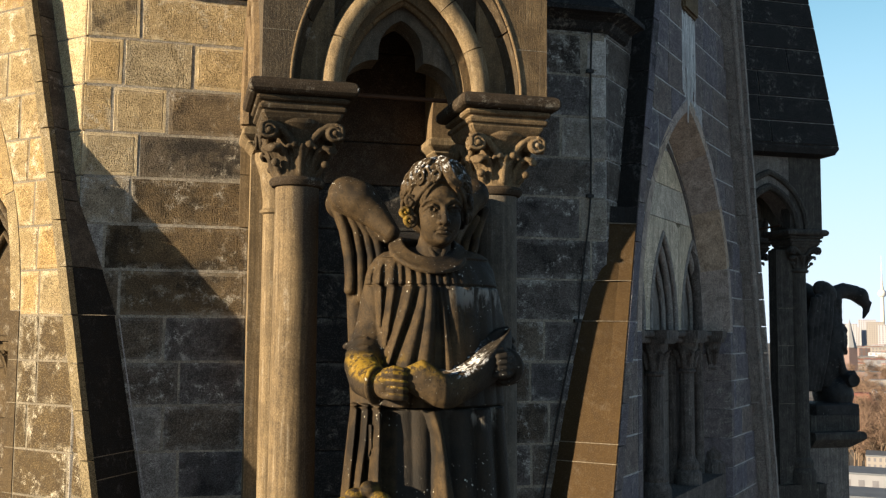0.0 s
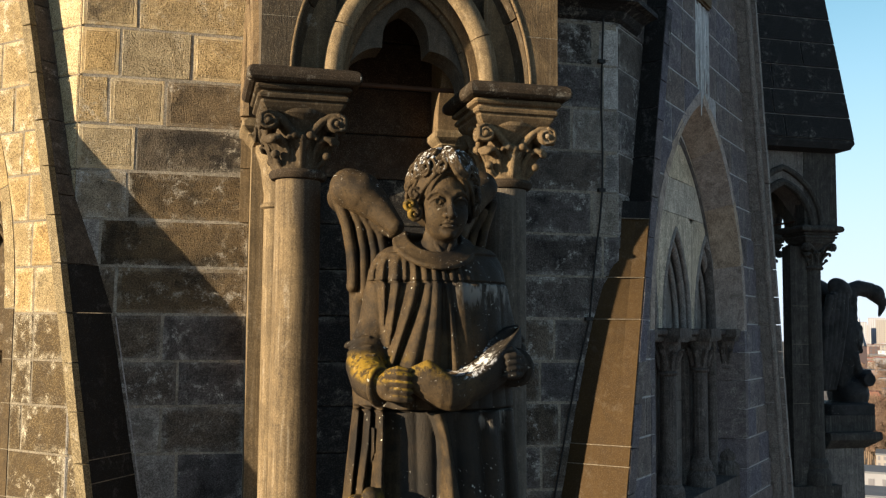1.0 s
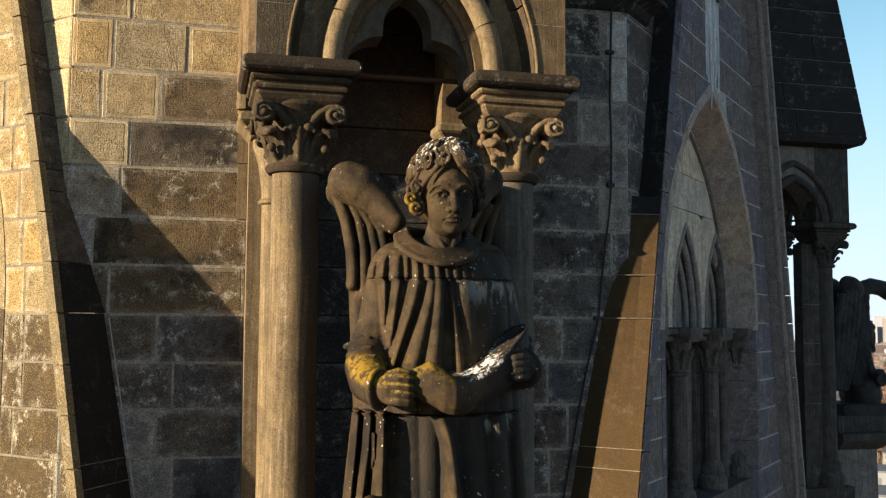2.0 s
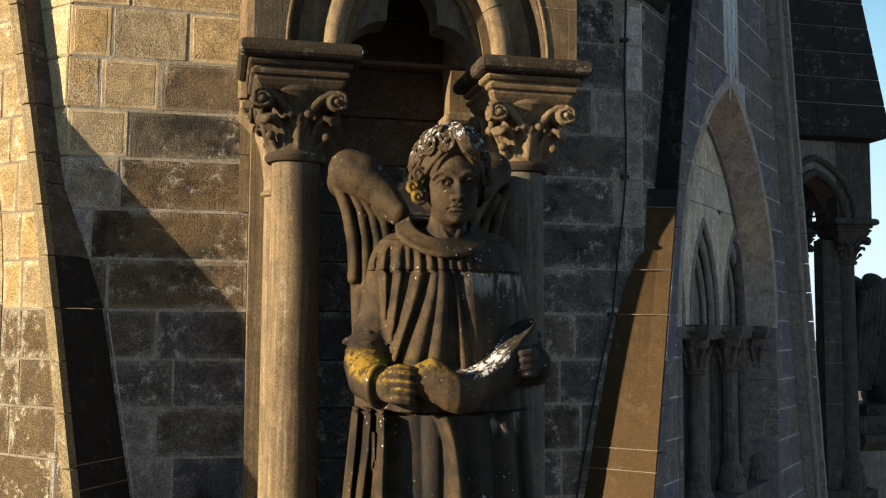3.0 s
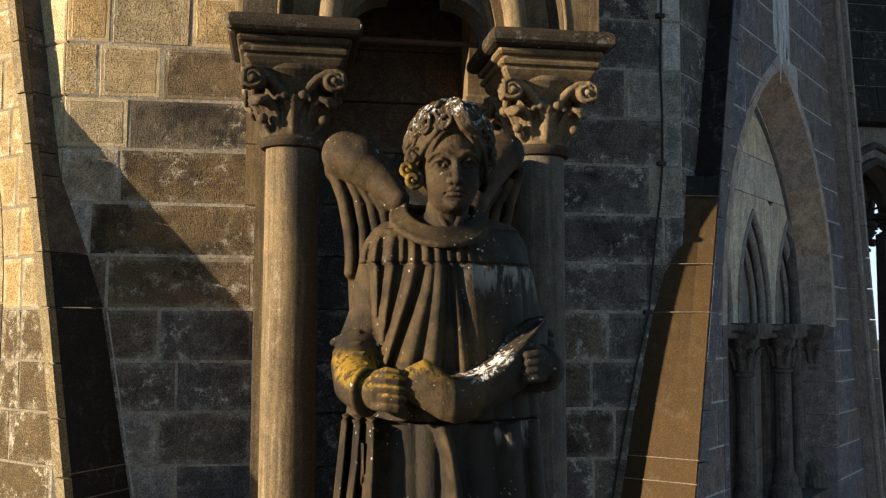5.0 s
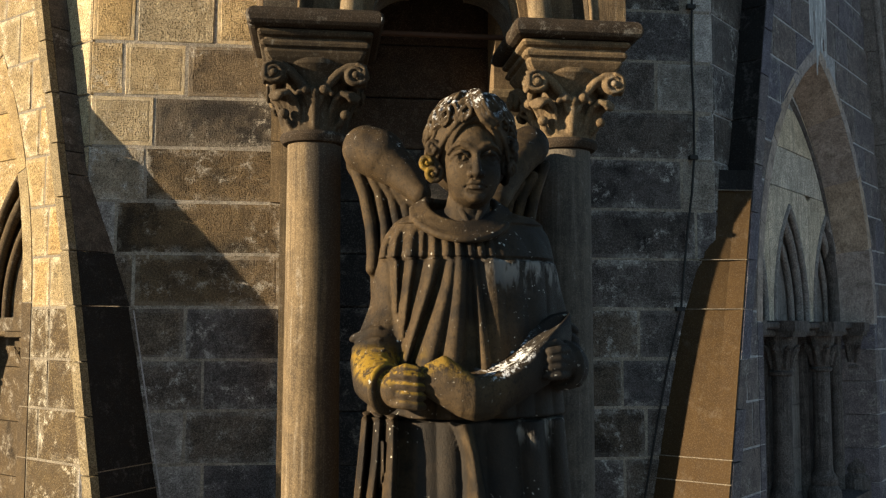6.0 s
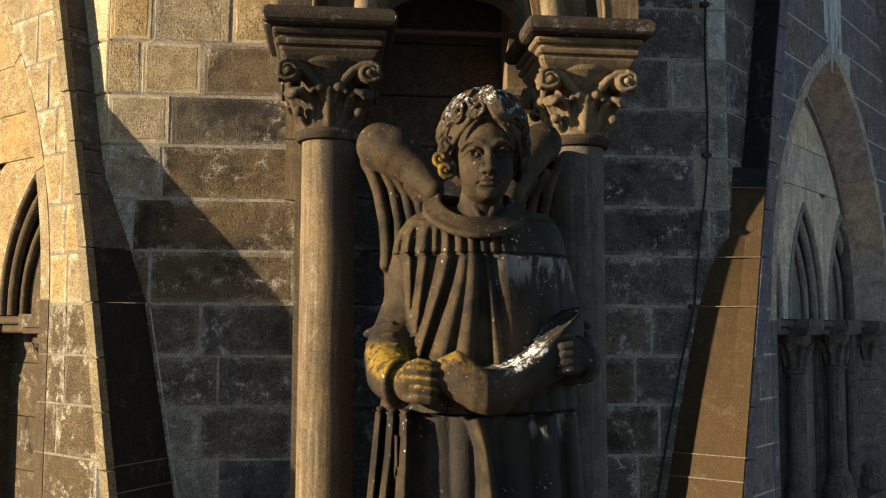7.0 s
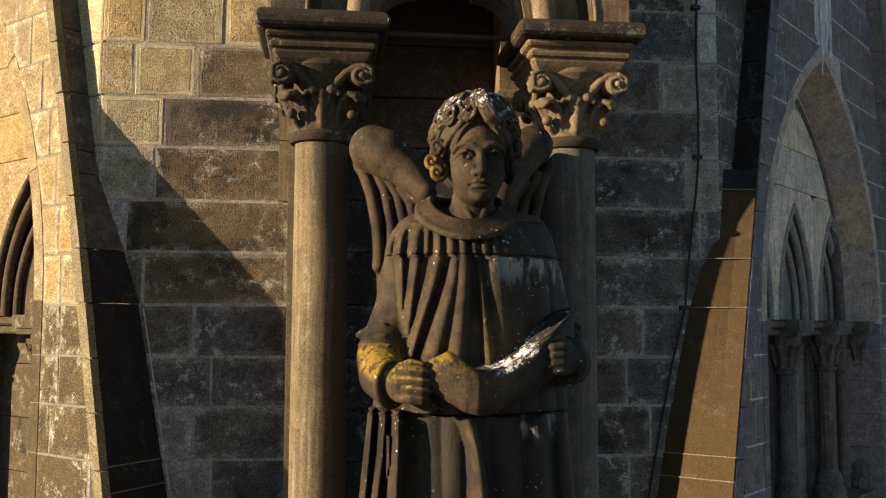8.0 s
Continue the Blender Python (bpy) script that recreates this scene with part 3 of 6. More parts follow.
box(bm, CX - HALF + 0.02, CX + HALF - 0.02, WALL_Y - 0.001, WALL_Y + 0.6, 40.0, 48.4)
wall_diag = part("wall_diagonal", bm, MORTAR_WALL)
tagged(wall_diag, "sandstone ashlar wall behind the statue, darkened by soot and painted shade", "wall", kind="structure")

# ---- the gables ----


def rake_left(z):
    return 2.282 - (0.253 if z > 45.41 else 0.2235) * (z - 45.41)


def rake_right(z):
    return 2.552 - 0.262 * (z - 43.94)


def junction(z):
    """Half width of the diagonal wall where a gable's side meets it."""
    return 1.542 + 0.165 * (z - 45.13)


RETURN_JOINTS = [40.0, 43.2, 43.62, 44.15, 44.28, 45.12, 45.41, 45.83, 45.96, 46.30, 46.68, 47.05, 47.5, 48.0, 50.0]


def gable(turn, front, trim, low_trim, mortar, ribmat, edgemat, retmat, panel, low_panel, label, half, spring, rise, lancets):
    """A steep gable with proud raking ribs, coursed wall, and a deep blind window with lancets; built in its own axes, y inward."""
    rng = random.Random(turn + 7)
    rake = rake0 = rake_left if turn < 0 else rake_right
    into = (TOWER @ Matrix.Rotation(radians(turn), 4, "Z") @ Matrix.Translation((0, -RIB, 0))).inverted()
    g = empty("gable", (0, 0, 0), label, "gable", "gables of the tower", "structure")
    lo_z, hi_z = 40.0, 50.0
    # wall with a pointed opening
    inner = [(-half, lo_z)] + pointed(half, spring, rise, 14) + [(half, lo_z)]
    outer = []
    n = len(inner)
    for i, (x, z) in enumerate(inner):
        if i == 0 or i == n - 1:
            outer.append((math.copysign(rake(lo_z) - 0.25, x), lo_z))
        elif abs(x) < 1e-6:
            outer.append((0.0, hi_z))
        else:
            zz = lo_z + (hi_z - lo_z) * (z - lo_z) / (spring + rise - lo_z)
            outer.append((math.copysign((rake(zz) - 0.25) * min(1.0, (abs(x) / half) ** 0.35), x), zz))
    bm = bmesh.new()
    plate_with_hole(bm, outer, inner, DEEP - 0.007, DEEP + 0.42)
    wall = part("wall", bm, mortar, g)
    # back panel of the blind window, in courses: flush with the lancets' heads above, recessed below the impost
    for beds, y0, mat in (((43.0, 43.35, 43.7, 44.05, 44.4, 44.75, 45.06), 0.53, low_panel), ((46.10, 46.42, 46.76, 47.2), 0.44, panel)):
        for a, b in zip(beds[:-1], beds[1:]):
            bm = bmesh.new()
            box(bm, -half - 0.05, half + 0.05, y0, 0.68, a + 0.003, b - 0.003)
            part("panel_stone", bm, mat, g)
    bm = bmesh.new()
    box(bm, -half - 0.05, half + 0.05, 0.56, 0.70, lo_z, 47.8)
    part("blind_panel", bm, low_panel, g)
    # broad smooth splay round the opening, with a flush ring of voussoirs; coursed below the spring
    splay = [(0.095, 0.0), (0.0, 0.0), (-0.12, 0.255), (-0.12, 0.335), (0.095, 0.335)]
    arc = [Vector((x, DEEP - 0.012, z)) for x, z in pointed(half, spring, rise, 20)]
    runs = [arc[i:i + 6] for i in (0, 5, 10, 15, 20, 25, 30, 35)]
    beds = [43.0] + [z for z in COURSES if 43.05 < z < spring - 0.06] + [spring]
    for sgn in (-1, 1):
        for a, b in zip(beds[:-1], beds[1:]):
            run = [Vector((sgn * half, DEEP - 0.012, a)), Vector((sgn * half, DEEP - 0.012, (a + b) / 2)), Vector((sgn * half, DEEP - 0.012, b))]
            runs.append(run if sgn < 0 else run[::-1])
    for run in runs:
        run = [p.copy() for p in run]
        run[0] = run[0] + (run[1] - run[0]).normalized() * 0.003
        run[-1] = run[-1] + (run[-2] - run[-1]).normalized() * 0.003
        low = max(run[0].z, run[-1].z) <= spring + 0.01
        bm = bmesh.new()
        sweep(bm, run, splay, (0, 1, 0))
        part("splay_stone", bm, (front if turn > 0 else low_trim) if low else (SPLAY_STONE if turn > 0 else trim), g)
    # a thin roll in the angle between splay and panel
    w = half - 0.150
    line = [(-w, 0.475, 43.0), (-w, 0.475, 44.0)] + [(x, 0.475, z) for x, z in pointed(w, spring, rise * w / half, 20)] + [(w, 0.475, 44.0), (w, 0.475, 43.0)]
    bm = bmesh.new()
    sweep(bm, line, circle(0.052, 12), (0, 1, 0))
    part("angle_roll", bm, low_trim, g, smooth=True)
    # lancets on slender mullions
    for cx in (-lancets, 0.0, lancets):
        head = [(cx - 0.40, 45.06)] + pointed(0.40, 45.12, 0.88, 10, cx) + [(cx + 0.40, 45.06)]
        bay, m = [], len(head) - 1
        for n2 in range(m + 1):
            f = n2 / m
            rise2 = min(1.0, 3.0 * min(f, 1 - f))
            bay.append((cx + (lancets / 2 - 0.002) * max(-1.0, min(1.0, (f - 0.5) * 6.0)), 45.06 + 1.037 * rise2))
        bm = bmesh.new()
        plate_with_hole(bm, bay, head, 0.44, 0.545)
        part("lancet_head", bm, panel, g)
        for r0, y, r in ((0.385, 0.448, 0.026), (0.335, 0.490, 0.034), (0.27, 0.535, 0.028)):
            bm = bmesh.new()
            line = [(x, y, z) for x, z in [(cx - r0, 45.06)] + pointed(r0, 45.12, 0.88 * r0 / 0.40, 10, cx) + [(cx + r0, 45.06)]]
            sweep(bm, line, circle(r, 10), (0, 1, 0))
            part("lancet_roll", bm, trim if turn > 0 else low_trim, g, smooth=True)
    # moulded impost that runs across over the capitals
    for y0, z0, z1 in ((0.32, 45.005, 45.055), (0.36, 44.95, 45.003)):
        bm = bmesh.new()
        prism(bm, [(y0, z0 + 0.012), (y0 + 0.012, z0), (0.55, z0), (0.55, z1), (y0 + 0.012, z1), (y0, z1 - 0.012)], -half + 0.17, half - 0.17)
        bm.transform(Matrix(((0, 1, 0, 0), (1, 0, 0, 0), (0, 0, 1, 0), (0, 0, 0, 1))))
        part("impost", bm, low_trim, g)
    for cx in (-1.45 * lancets, -0.5 * lancets, 0.5 * lancets, 1.45 * lancets):
        yc = 0.375
        bm = bmesh.new()
        lathe(bm, [(0.135, 43.62), (0.135, 43.70), (0.125, 43.73), (0.100, 43.76), (0.110, 43.79), (0.100, 43.83), (0.078, 43.86), (0.072, 43.9), (0.069, 44.66), (0.086, 44.672), (0.088, 44.69), (0.074, 44.70)], cx, yc, 18)
        part("colonnette", bm, low_trim, g, smooth=True)
        bm = bmesh.new()
        lathe(bm, [(0.070, 44.70), (0.078, 44.78), (0.105, 44.89), (0.115, 44.95)], cx, yc, 16)
        for a in range(8):      # leaves that curl outward under the impost
            ca2, sa2 = math.cos(a * math.pi / 4), math.sin(a * math.pi / 4)
            tube(bm, [(cx + r * ca2, yc + r * sa2, z) for r, z in ((0.072, 44.72), (0.085, 44.80), (0.112, 44.86), (0.132, 44.875), (0.128, 44.85))], [0.020, 0.026, 0.026, 0.022, 0.012], 6)
        box(bm, cx - 0.145, cx + 0.145, 0.235, 0.55, 44.948, 44.985)
        box(bm, cx - 0.165, cx + 0.165, 0.215, 0.55, 44.985, 45.065)
        part("capital", bm, low_trim, g)
        bm = bmesh.new()
        box(bm, cx - 0.07, cx + 0.07, 0.46, 0.56, 43.6, 44.945)
        part("mullion", bm, low_trim, g)
    bm = bmesh.new()
    box(bm, -half, half, 0.24, 0.56, 40.0, 43.62)
    part("sill", bm, low_trim, g)
    # raking ribs with a return face and a fine moulding
    for sgn in (-1, 1):
        near = sgn * turn < 0
        flush = near and turn > 0
        w = 0.14 if flush else 0.075
        rake = (lambda z: rake0(z) - 0.045) if flush else rake0
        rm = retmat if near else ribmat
        bm = bmesh.new()
        out = 0.05 if near else 0.010
        pts = [(sgn * (rake(lo_z) - out), lo_z), (sgn * (rake(lo_z) - w - 0.05), lo_z), (sgn * (rake(45.41) - w - 0.05), 45.41), (sgn * (rake(hi_z) - w - 0.05), hi_z), (sgn * (rake(hi_z) - out), hi_z), (sgn * (rake(45.41) - out), 45.41)]
        prism(bm, pts, 0.05, 0.12 if near else 0.8)
        rib_core = part("rib_core", bm, mortar, g)
        for a, b in zip(COURSES[:-1], COURSES[1:]):
            bm = bmesh.new()
            a1, b1, x1 = a + 0.004, b - 0.004, w + rng.uniform(-0.004, 0.006)
            x2 = 0.012 if flush else 0.0
            prism(bm, [(sgn * (rake(a1) - x2), a1), (sgn * (rake(a1) - x1), a1), (sgn * (rake(b1) - x1), b1), (sgn * (rake(b1) - x2), b1)], rng.uniform(-0.003, 0.003), 0.045)
            part("rib_stone", bm, edgemat if near else ribmat, rib_core)
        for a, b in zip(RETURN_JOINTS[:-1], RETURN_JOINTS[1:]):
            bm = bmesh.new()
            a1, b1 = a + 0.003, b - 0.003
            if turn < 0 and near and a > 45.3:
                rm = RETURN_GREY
            # the cast shadow on the upper return is painted by darker stone
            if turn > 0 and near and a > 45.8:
                rm = RETURN_SHADE
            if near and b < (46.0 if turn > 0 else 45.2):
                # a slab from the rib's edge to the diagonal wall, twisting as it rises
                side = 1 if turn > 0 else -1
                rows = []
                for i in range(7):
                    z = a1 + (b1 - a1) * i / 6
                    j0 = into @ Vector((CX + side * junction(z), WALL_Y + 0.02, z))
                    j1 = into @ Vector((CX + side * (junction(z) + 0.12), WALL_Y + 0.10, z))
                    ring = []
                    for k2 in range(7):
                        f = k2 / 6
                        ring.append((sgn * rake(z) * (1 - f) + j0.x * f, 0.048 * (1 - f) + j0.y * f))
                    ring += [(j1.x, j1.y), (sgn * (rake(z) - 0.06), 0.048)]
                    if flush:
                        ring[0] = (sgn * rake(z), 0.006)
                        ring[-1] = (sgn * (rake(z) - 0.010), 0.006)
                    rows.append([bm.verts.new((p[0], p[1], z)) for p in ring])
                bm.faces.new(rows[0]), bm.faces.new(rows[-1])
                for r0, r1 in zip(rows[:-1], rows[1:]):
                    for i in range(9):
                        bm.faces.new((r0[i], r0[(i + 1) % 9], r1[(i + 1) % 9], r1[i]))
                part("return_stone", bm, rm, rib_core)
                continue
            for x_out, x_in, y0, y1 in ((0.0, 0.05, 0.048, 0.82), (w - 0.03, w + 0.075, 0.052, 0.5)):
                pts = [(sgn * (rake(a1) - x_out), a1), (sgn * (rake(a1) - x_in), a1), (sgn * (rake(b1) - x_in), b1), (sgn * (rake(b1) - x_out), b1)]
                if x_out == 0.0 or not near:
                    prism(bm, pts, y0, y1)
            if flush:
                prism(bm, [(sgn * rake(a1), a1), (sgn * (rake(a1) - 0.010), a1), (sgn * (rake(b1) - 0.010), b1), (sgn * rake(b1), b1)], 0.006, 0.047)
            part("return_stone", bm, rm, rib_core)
        if near:
            # light mortar beds between the smooth stones of the return
            for zj in (44.15, 44.28, 45.12, 45.41, 45.83) if flush else (44.15, 44.28):
                bm = bmesh.new()
                far = into @ Vector((CX - sgn * junction(zj), WALL_Y + 0.01, zj))
                front_y = 0.0 if flush else 0.046
                prism(bm, [(sgn * (rake(zj) + 0.0012), front_y), (far.x + sgn * 0.0012, far.y), (far.x - sgn * 0.03, far.y), (sgn * (rake(zj) - 0.03), front_y)], 0.0, 0.005)
                bm.transform(Matrix.Translation((0, 0, zj - 0.0025)) @ Matrix(((1, 0, 0, 0), (0, 0, 1, 0), (0, 1, 0, 0), (0, 0, 0, 1))))
                part("mortar_bed", bm, MORTAR, rib_core)
        if flush:
            continue
        # the roll and hollow beside the rib
        bm = bmesh.new()
        line = [(sgn * (rake(z) - w - 0.045), 0.075, z) for z in (lo_z, 45.41, hi_z)]
        sweep(bm, line, circle(0.035, 12), (0, 1, 0))
        part("rib_roll", bm, ribmat, g, smooth=True)
    rake = rake0
    # coursed stones
    for a, b in zip(COURSES[:-1], COURSES[1:]):
        mid = (a + b) / 2
        for sgn in (-1, 1):
            def hole(z):
                if z < spring:
                    return half
                if z > spring + rise:
                    return 0.0
                r = (half * half + rise * rise) / (2 * half)
                return half - r + math.sqrt(max(0.0, r * r - (z - spring) ** 2))

            edge, h0, h1 = rake(b) - 0.155, hole(a) + 0.098, hole(b) + 0.098
            width = edge - h1
            if width < 0.08 or edge - h0 < 0.03:
                continue
            cuts = [h1]
            while edge - cuts[-1] > 0.75:
                cuts.append(cuts[-1] + rng.uniform(0.34, 0.55))
            if len(cuts) == 1 and width > 0.4:
                cuts.append(h1 + (rng.choice((0.12, 0.2)) if h0 - h1 < 0.05 else h0 - h1 + 0.15))
            cuts.append(edge)
            for n2, (c0, c1) in enumerate(zip(cuts[:-1], cuts[1:])):
                bm = bmesh.new()
                low = (h0 if n2 == 0 else c0) + 0.007
                if c1 - low < 0.02:
                    continue
                ends = [(sgn * low, sgn * (c0 + 0.007)), (sgn * (c1 - 0.007), sgn * (c1 - 0.007))]
                if sgn < 0:
                    ends.reverse()
                block(bm, ends[0], ends[1], a + 0.007, b - 0.007, DEEP - 0.012, DEEP + 0.1, rng, 0.007)
                part("stone", bm, GABLE_BROWN if front is GABLE_STONE and b < 45.2 else front, wall)
    return g


gl = gable(-45, GABLE_STONE, GABLE_STONE, GABLE_TAN, MORTAR, RIB_STONE, RIB_STONE, RETURN_SHADE, GABLE_STONE, GABLE_TAN, "sunlit pale sandstone gable with blind pointed window", 1.52, 45.15, 2.55, 0.95)
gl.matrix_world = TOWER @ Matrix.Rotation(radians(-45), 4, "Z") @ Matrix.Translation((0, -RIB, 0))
gr = gable(45, GABLE_DARK, GABLE_TRIM, GABLE_SOOT_SHADE, MORTAR_GREY, GABLE_TRIM, GABLE_DARK, RETURN_STONE, CREAM_WALL, GABLE_PANEL, "shaded dark sandstone gable with blind pointed window", 1.39, 45.05, 2.05, 0.95)
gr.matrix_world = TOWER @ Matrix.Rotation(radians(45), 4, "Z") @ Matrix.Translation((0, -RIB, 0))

# ---- tabernacle with two columns ----


def tabernacle(label, TS, SS, AS, SS_OTHER, CAPS, SIDE, back=0.0):
    base = (CX, 5.3, 42.6)
    t = empty("tabernacle", base, label, "tabernacle", "tabernacles at the tower corners")
    COLY = 5.36
    for sgn in (-1, 1):
        cx, cy = CX + sgn * 0.565, COLY
        carved = CAPITAL.copy()
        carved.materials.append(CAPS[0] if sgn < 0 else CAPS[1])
        bm = bmesh.new()
        lathe(bm, [(0.124, 43.5), (0.122, 44.5), (0.119, 45.2), (0.117, 45.815)], cx, cy, 40)
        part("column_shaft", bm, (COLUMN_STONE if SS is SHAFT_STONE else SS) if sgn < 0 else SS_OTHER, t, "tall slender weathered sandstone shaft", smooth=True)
        bm = bmesh.new()
        lathe(bm, [(0.19, 43.2), (0.19, 43.32), (0.18, 43.36), (0.155, 43.40), (0.165, 43.44), (0.155, 43.48), (0.128, 43.52)], cx, cy, 32)
        part("column_base", bm, SS, t, smooth=True)
        bm = bmesh.new()
        lathe(bm, [(0.11, 45.800), (0.138, 45.806), (0.150, 45.822), (0.152, 45.833), (0.144, 45.847), (0.124, 45.855)], cx, cy, 32)
        part("neck_ring", bm, AS, t, smooth=True)
        cap = new("capital", carved)
        cap.parent, cap.location = t, Vector((cx, cy, 0)) - ORIGIN[t]
        tagged(cap, "carved leaf capital with corner scrolls")
        bm = bmesh.new()
        square(bm, [(0.18, 46.122), (0.20, 46.145), (0.213, 46.167), (0.213, 46.180), (0.228, 46.188), (0.232, 46.200), (0.228, 46.211), (0.215, 46.215), (0.215, 46.224), (0.236, 46.231), (0.244, 46.241), (0.240, 46.254), (0.225, 46.260)], cx, cy)
        part("abacus_moulding", bm, CAPS[0] if sgn < 0 else TS, t, "stepped moulding under the slab")
        bm = bmesh.new()
        square(bm, [(0.252, 46.260), (0.272, 46.266), (0.284, 46.278), (0.288, 46.298), (0.284, 46.318), (0.272, 46.333), (0.255, 46.340)], cx, cy, 1.03)
        part("abacus", bm, AS, t, "dark rounded slab with droppings")
        bm = bmesh.new()
        box(bm, cx - 0.085, cx + 0.085, 5.47, 5.70, 43.2, 46.09)
        part("column_pier", bm, SPANDREL_DARK if TS is TAB_STONE else TS, t)
        for zj in (44.18, 44.65, 44.895, 45.36):
            bm = bmesh.new()
            box(bm, cx - 0.087, cx + 0.087, 5.468, 5.69, zj - 0.003, zj + 0.003)
            part("mortar_bed", bm, MORTAR, t)
        # respond against the wall
        rx = CX + sgn * 0.615
        bm = bmesh.new()
        box(bm, rx - 0.135, rx + 0.135, 6.41, 6.568, 42.6, 46.2)
        # right respond is paler: the sun on it is put into the colour
        part("respond", bm, QUOIN if TS is TAB_STONE and sgn > 0 else SS, t)
        bm = bmesh.new()
        lathe(bm, [(0.085, 42.6), (0.085, 45.77), (0.105, 45.78), (0.108, 45.795), (0.09, 45.81), (0.088, 45.86), (0.11, 46.02), (0.145, 46.12), (0.145, 46.19)], rx - sgn * 0.03, 6.38, 24)
        part("respond_shaft", bm, SS, t, smooth=True)
        bm = bmesh.new()
        square(bm, [(0.15, 46.165), (0.17, 46.19), (0.19, 46.205), (0.19, 46.215), (0.215, 46.235), (0.228, 46.25), (0.228, 46.28), (0.21, 46.30)], rx - sgn * 0.02, 6.40)
        part("respond_abacus", bm, SS, t)
        if sgn < 0 and TS is TAB_STONE:
            for a, b in ((45.705, 46.045), (46.051, 46.40)):
                bm = bmesh.new()
                box(bm, rx - 0.196, rx - 0.138, 6.545, 6.568, a, b)
                part("respond_edge", bm, SHAFT_STONE, t)
        # side wall with a pointed arch between column and respond
        x0, x1 = sorted((CX + sgn * 0.40, CX + sgn * 0.778))
        yc = 5.87
        line_in = [(yc - 0.36, 46.30)] + pointed(0.36, 46.34, 0.50, 12, yc) + [(yc + 0.36, 46.30)]
        line_out = [(5.22, 46.30)] + [(5.22 + 1.30 * i / (len(line_in) - 3), 47.28 if 0 < i < len(line_in) - 3 else 47.28) for i in range(len(line_in) - 2)] + [(6.52, 46.30)]
        bm = bmesh.new()
        swap = Matrix(((0, 1, 0, 0), (1, 0, 0, 0), (0, 0, 1, 0), (0, 0, 0, 1)))
        plate_with_hole(bm, line_out, line_in, x0, x1)
        bm.transform(swap)
        part("side_wall", bm, SIDE, t)
        for w, r in ((0.39, 0.05), (0.52, 0.04)):
            bm = bmesh.new()
            sweep(bm, [(CX + sgn * 0.785, y, z) for y, z in pointed(w, 46.32, w * 1.38, 14, yc)], circle(r, 8), (1, 0, 0))
            part("arch_roll", bm, TS, t, smooth=True)
    # front wall with a moulded pointed arch
    spring = 46.315
    inner = pointed(0.632, spring, 0.632 * 1.63, 14, CX)
    outer = []
    for i, (x, z) in enumerate(inner):
        f = i / (len(inner) - 1)
        g = min(1.0, 4.5 * min(f, 1 - f))
        side = -1 if f < 0.5 else 1
        wide = 0.785 if g < 1 else 0.785 * max(0.0, 1 - (min(f, 1 - f) - 0.2222) / 0.2778)
        outer.append((CX + side * wide, spring + 1.06 * g))
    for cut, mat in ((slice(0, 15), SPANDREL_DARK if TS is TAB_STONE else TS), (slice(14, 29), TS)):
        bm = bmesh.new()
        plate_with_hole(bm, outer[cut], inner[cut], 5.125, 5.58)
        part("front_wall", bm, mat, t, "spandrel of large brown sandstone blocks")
    for sgn in (-1, 1):
        for zj, x0 in ((46.60, 0.605), (46.90, 0.485)):
            bm = bmesh.new()
            a, b = sorted((CX + sgn * x0, CX + sgn * 0.7848))
            box(bm, a, b, 5.1235, 5.13, zj, zj + 0.004)
            part("mortar_bed", bm, MORTAR if TS is TAB_STONE else AS, t)
    # arch orders, stepping inward
    for w0, w1, y0, y1 in ((0.61, 0.45, 5.275, 5.5), (0.46, 0.345, 5.26, 5.5)):
        bm = bmesh.new()
        a = pointed(w0, spring, w0 * 1.63, 16, CX)
        c = pointed(w1, spring, w1 * 1.63, 16, CX)
        plate_with_hole(bm, a, c, y0, y1)
        part("arch_order", bm, TS, t)
    cove = [(0.098, 0.0)] + [(-0.045 + 0.128 * math.cos(t * 0.29), 0.128 * math.sin(t * 0.29)) for t in range(6)] + [(-0.05, 0.13), (-0.05, 0.19), (0.098, 0.19)]
    # the cove's hollow is shaded by colour: it takes the dark capital stone
    for w, y, r, mat in ((0.538, 5.128, 0.0, CAPS[0]), (0.634, 5.128, 0.010, TS), (0.418, 5.180, 0.054, SS), (0.35, 5.32, 0.028, TS)):
        line = [Vector((x, y, z)) for x, z in pointed(w, spring, w * 1.63, 18, CX)]
        for i in range(0, 36, 6):
            run = line[i:i + 7]
            run[0] = run[0] + (run[1] - run[0]).normalized() * 0.003
            run[-1] = run[-1] + (run[-2] - run[-1]).normalized() * 0.003
            bm = bmesh.new()
            sweep(bm, run, circle(r, 12) if r else cove, (0, 1, 0))
            part("arch_stone", bm, mat, t, smooth=True)
    # trefoil plate set back in the arch
    n = 10
    lobe = [(-0.13 + 0.2 * math.cos(math.pi - i / (n - 1) * math.pi / 2), 46.35 + 0.2 * math.sin(math.pi - i / (n - 1) * math.pi / 2)) for i in range(n)]
    upper = pointed(0.128, 46.60, 0.185, 8, 0.0)
    left = [(-0.37, spring)] + lobe + upper[:9]
    trefoil = [(CX + x, z) for x, z in left] + [(CX - x, z) for x, z in reversed(left[:-1])]
    m = len(trefoil)
    rim = pointed(0.46, spring, 0.46 * 1.63, (m - 1) // 2, CX)
    bm = bmesh.new()
    plate_with_hole(bm, rim[:m], trefoil, 5.36, 5.56)
    part("trefoil_arch", bm, TREFOIL_STONE, t)
    # eave and steep stone roof
    bm = bmesh.new()
    rings = [(0.80, 5.20, 47.24), (0.93, 5.02, 47.27), (0.955, 4.975, 47.34), (0.95, 4.98, 47.38)]
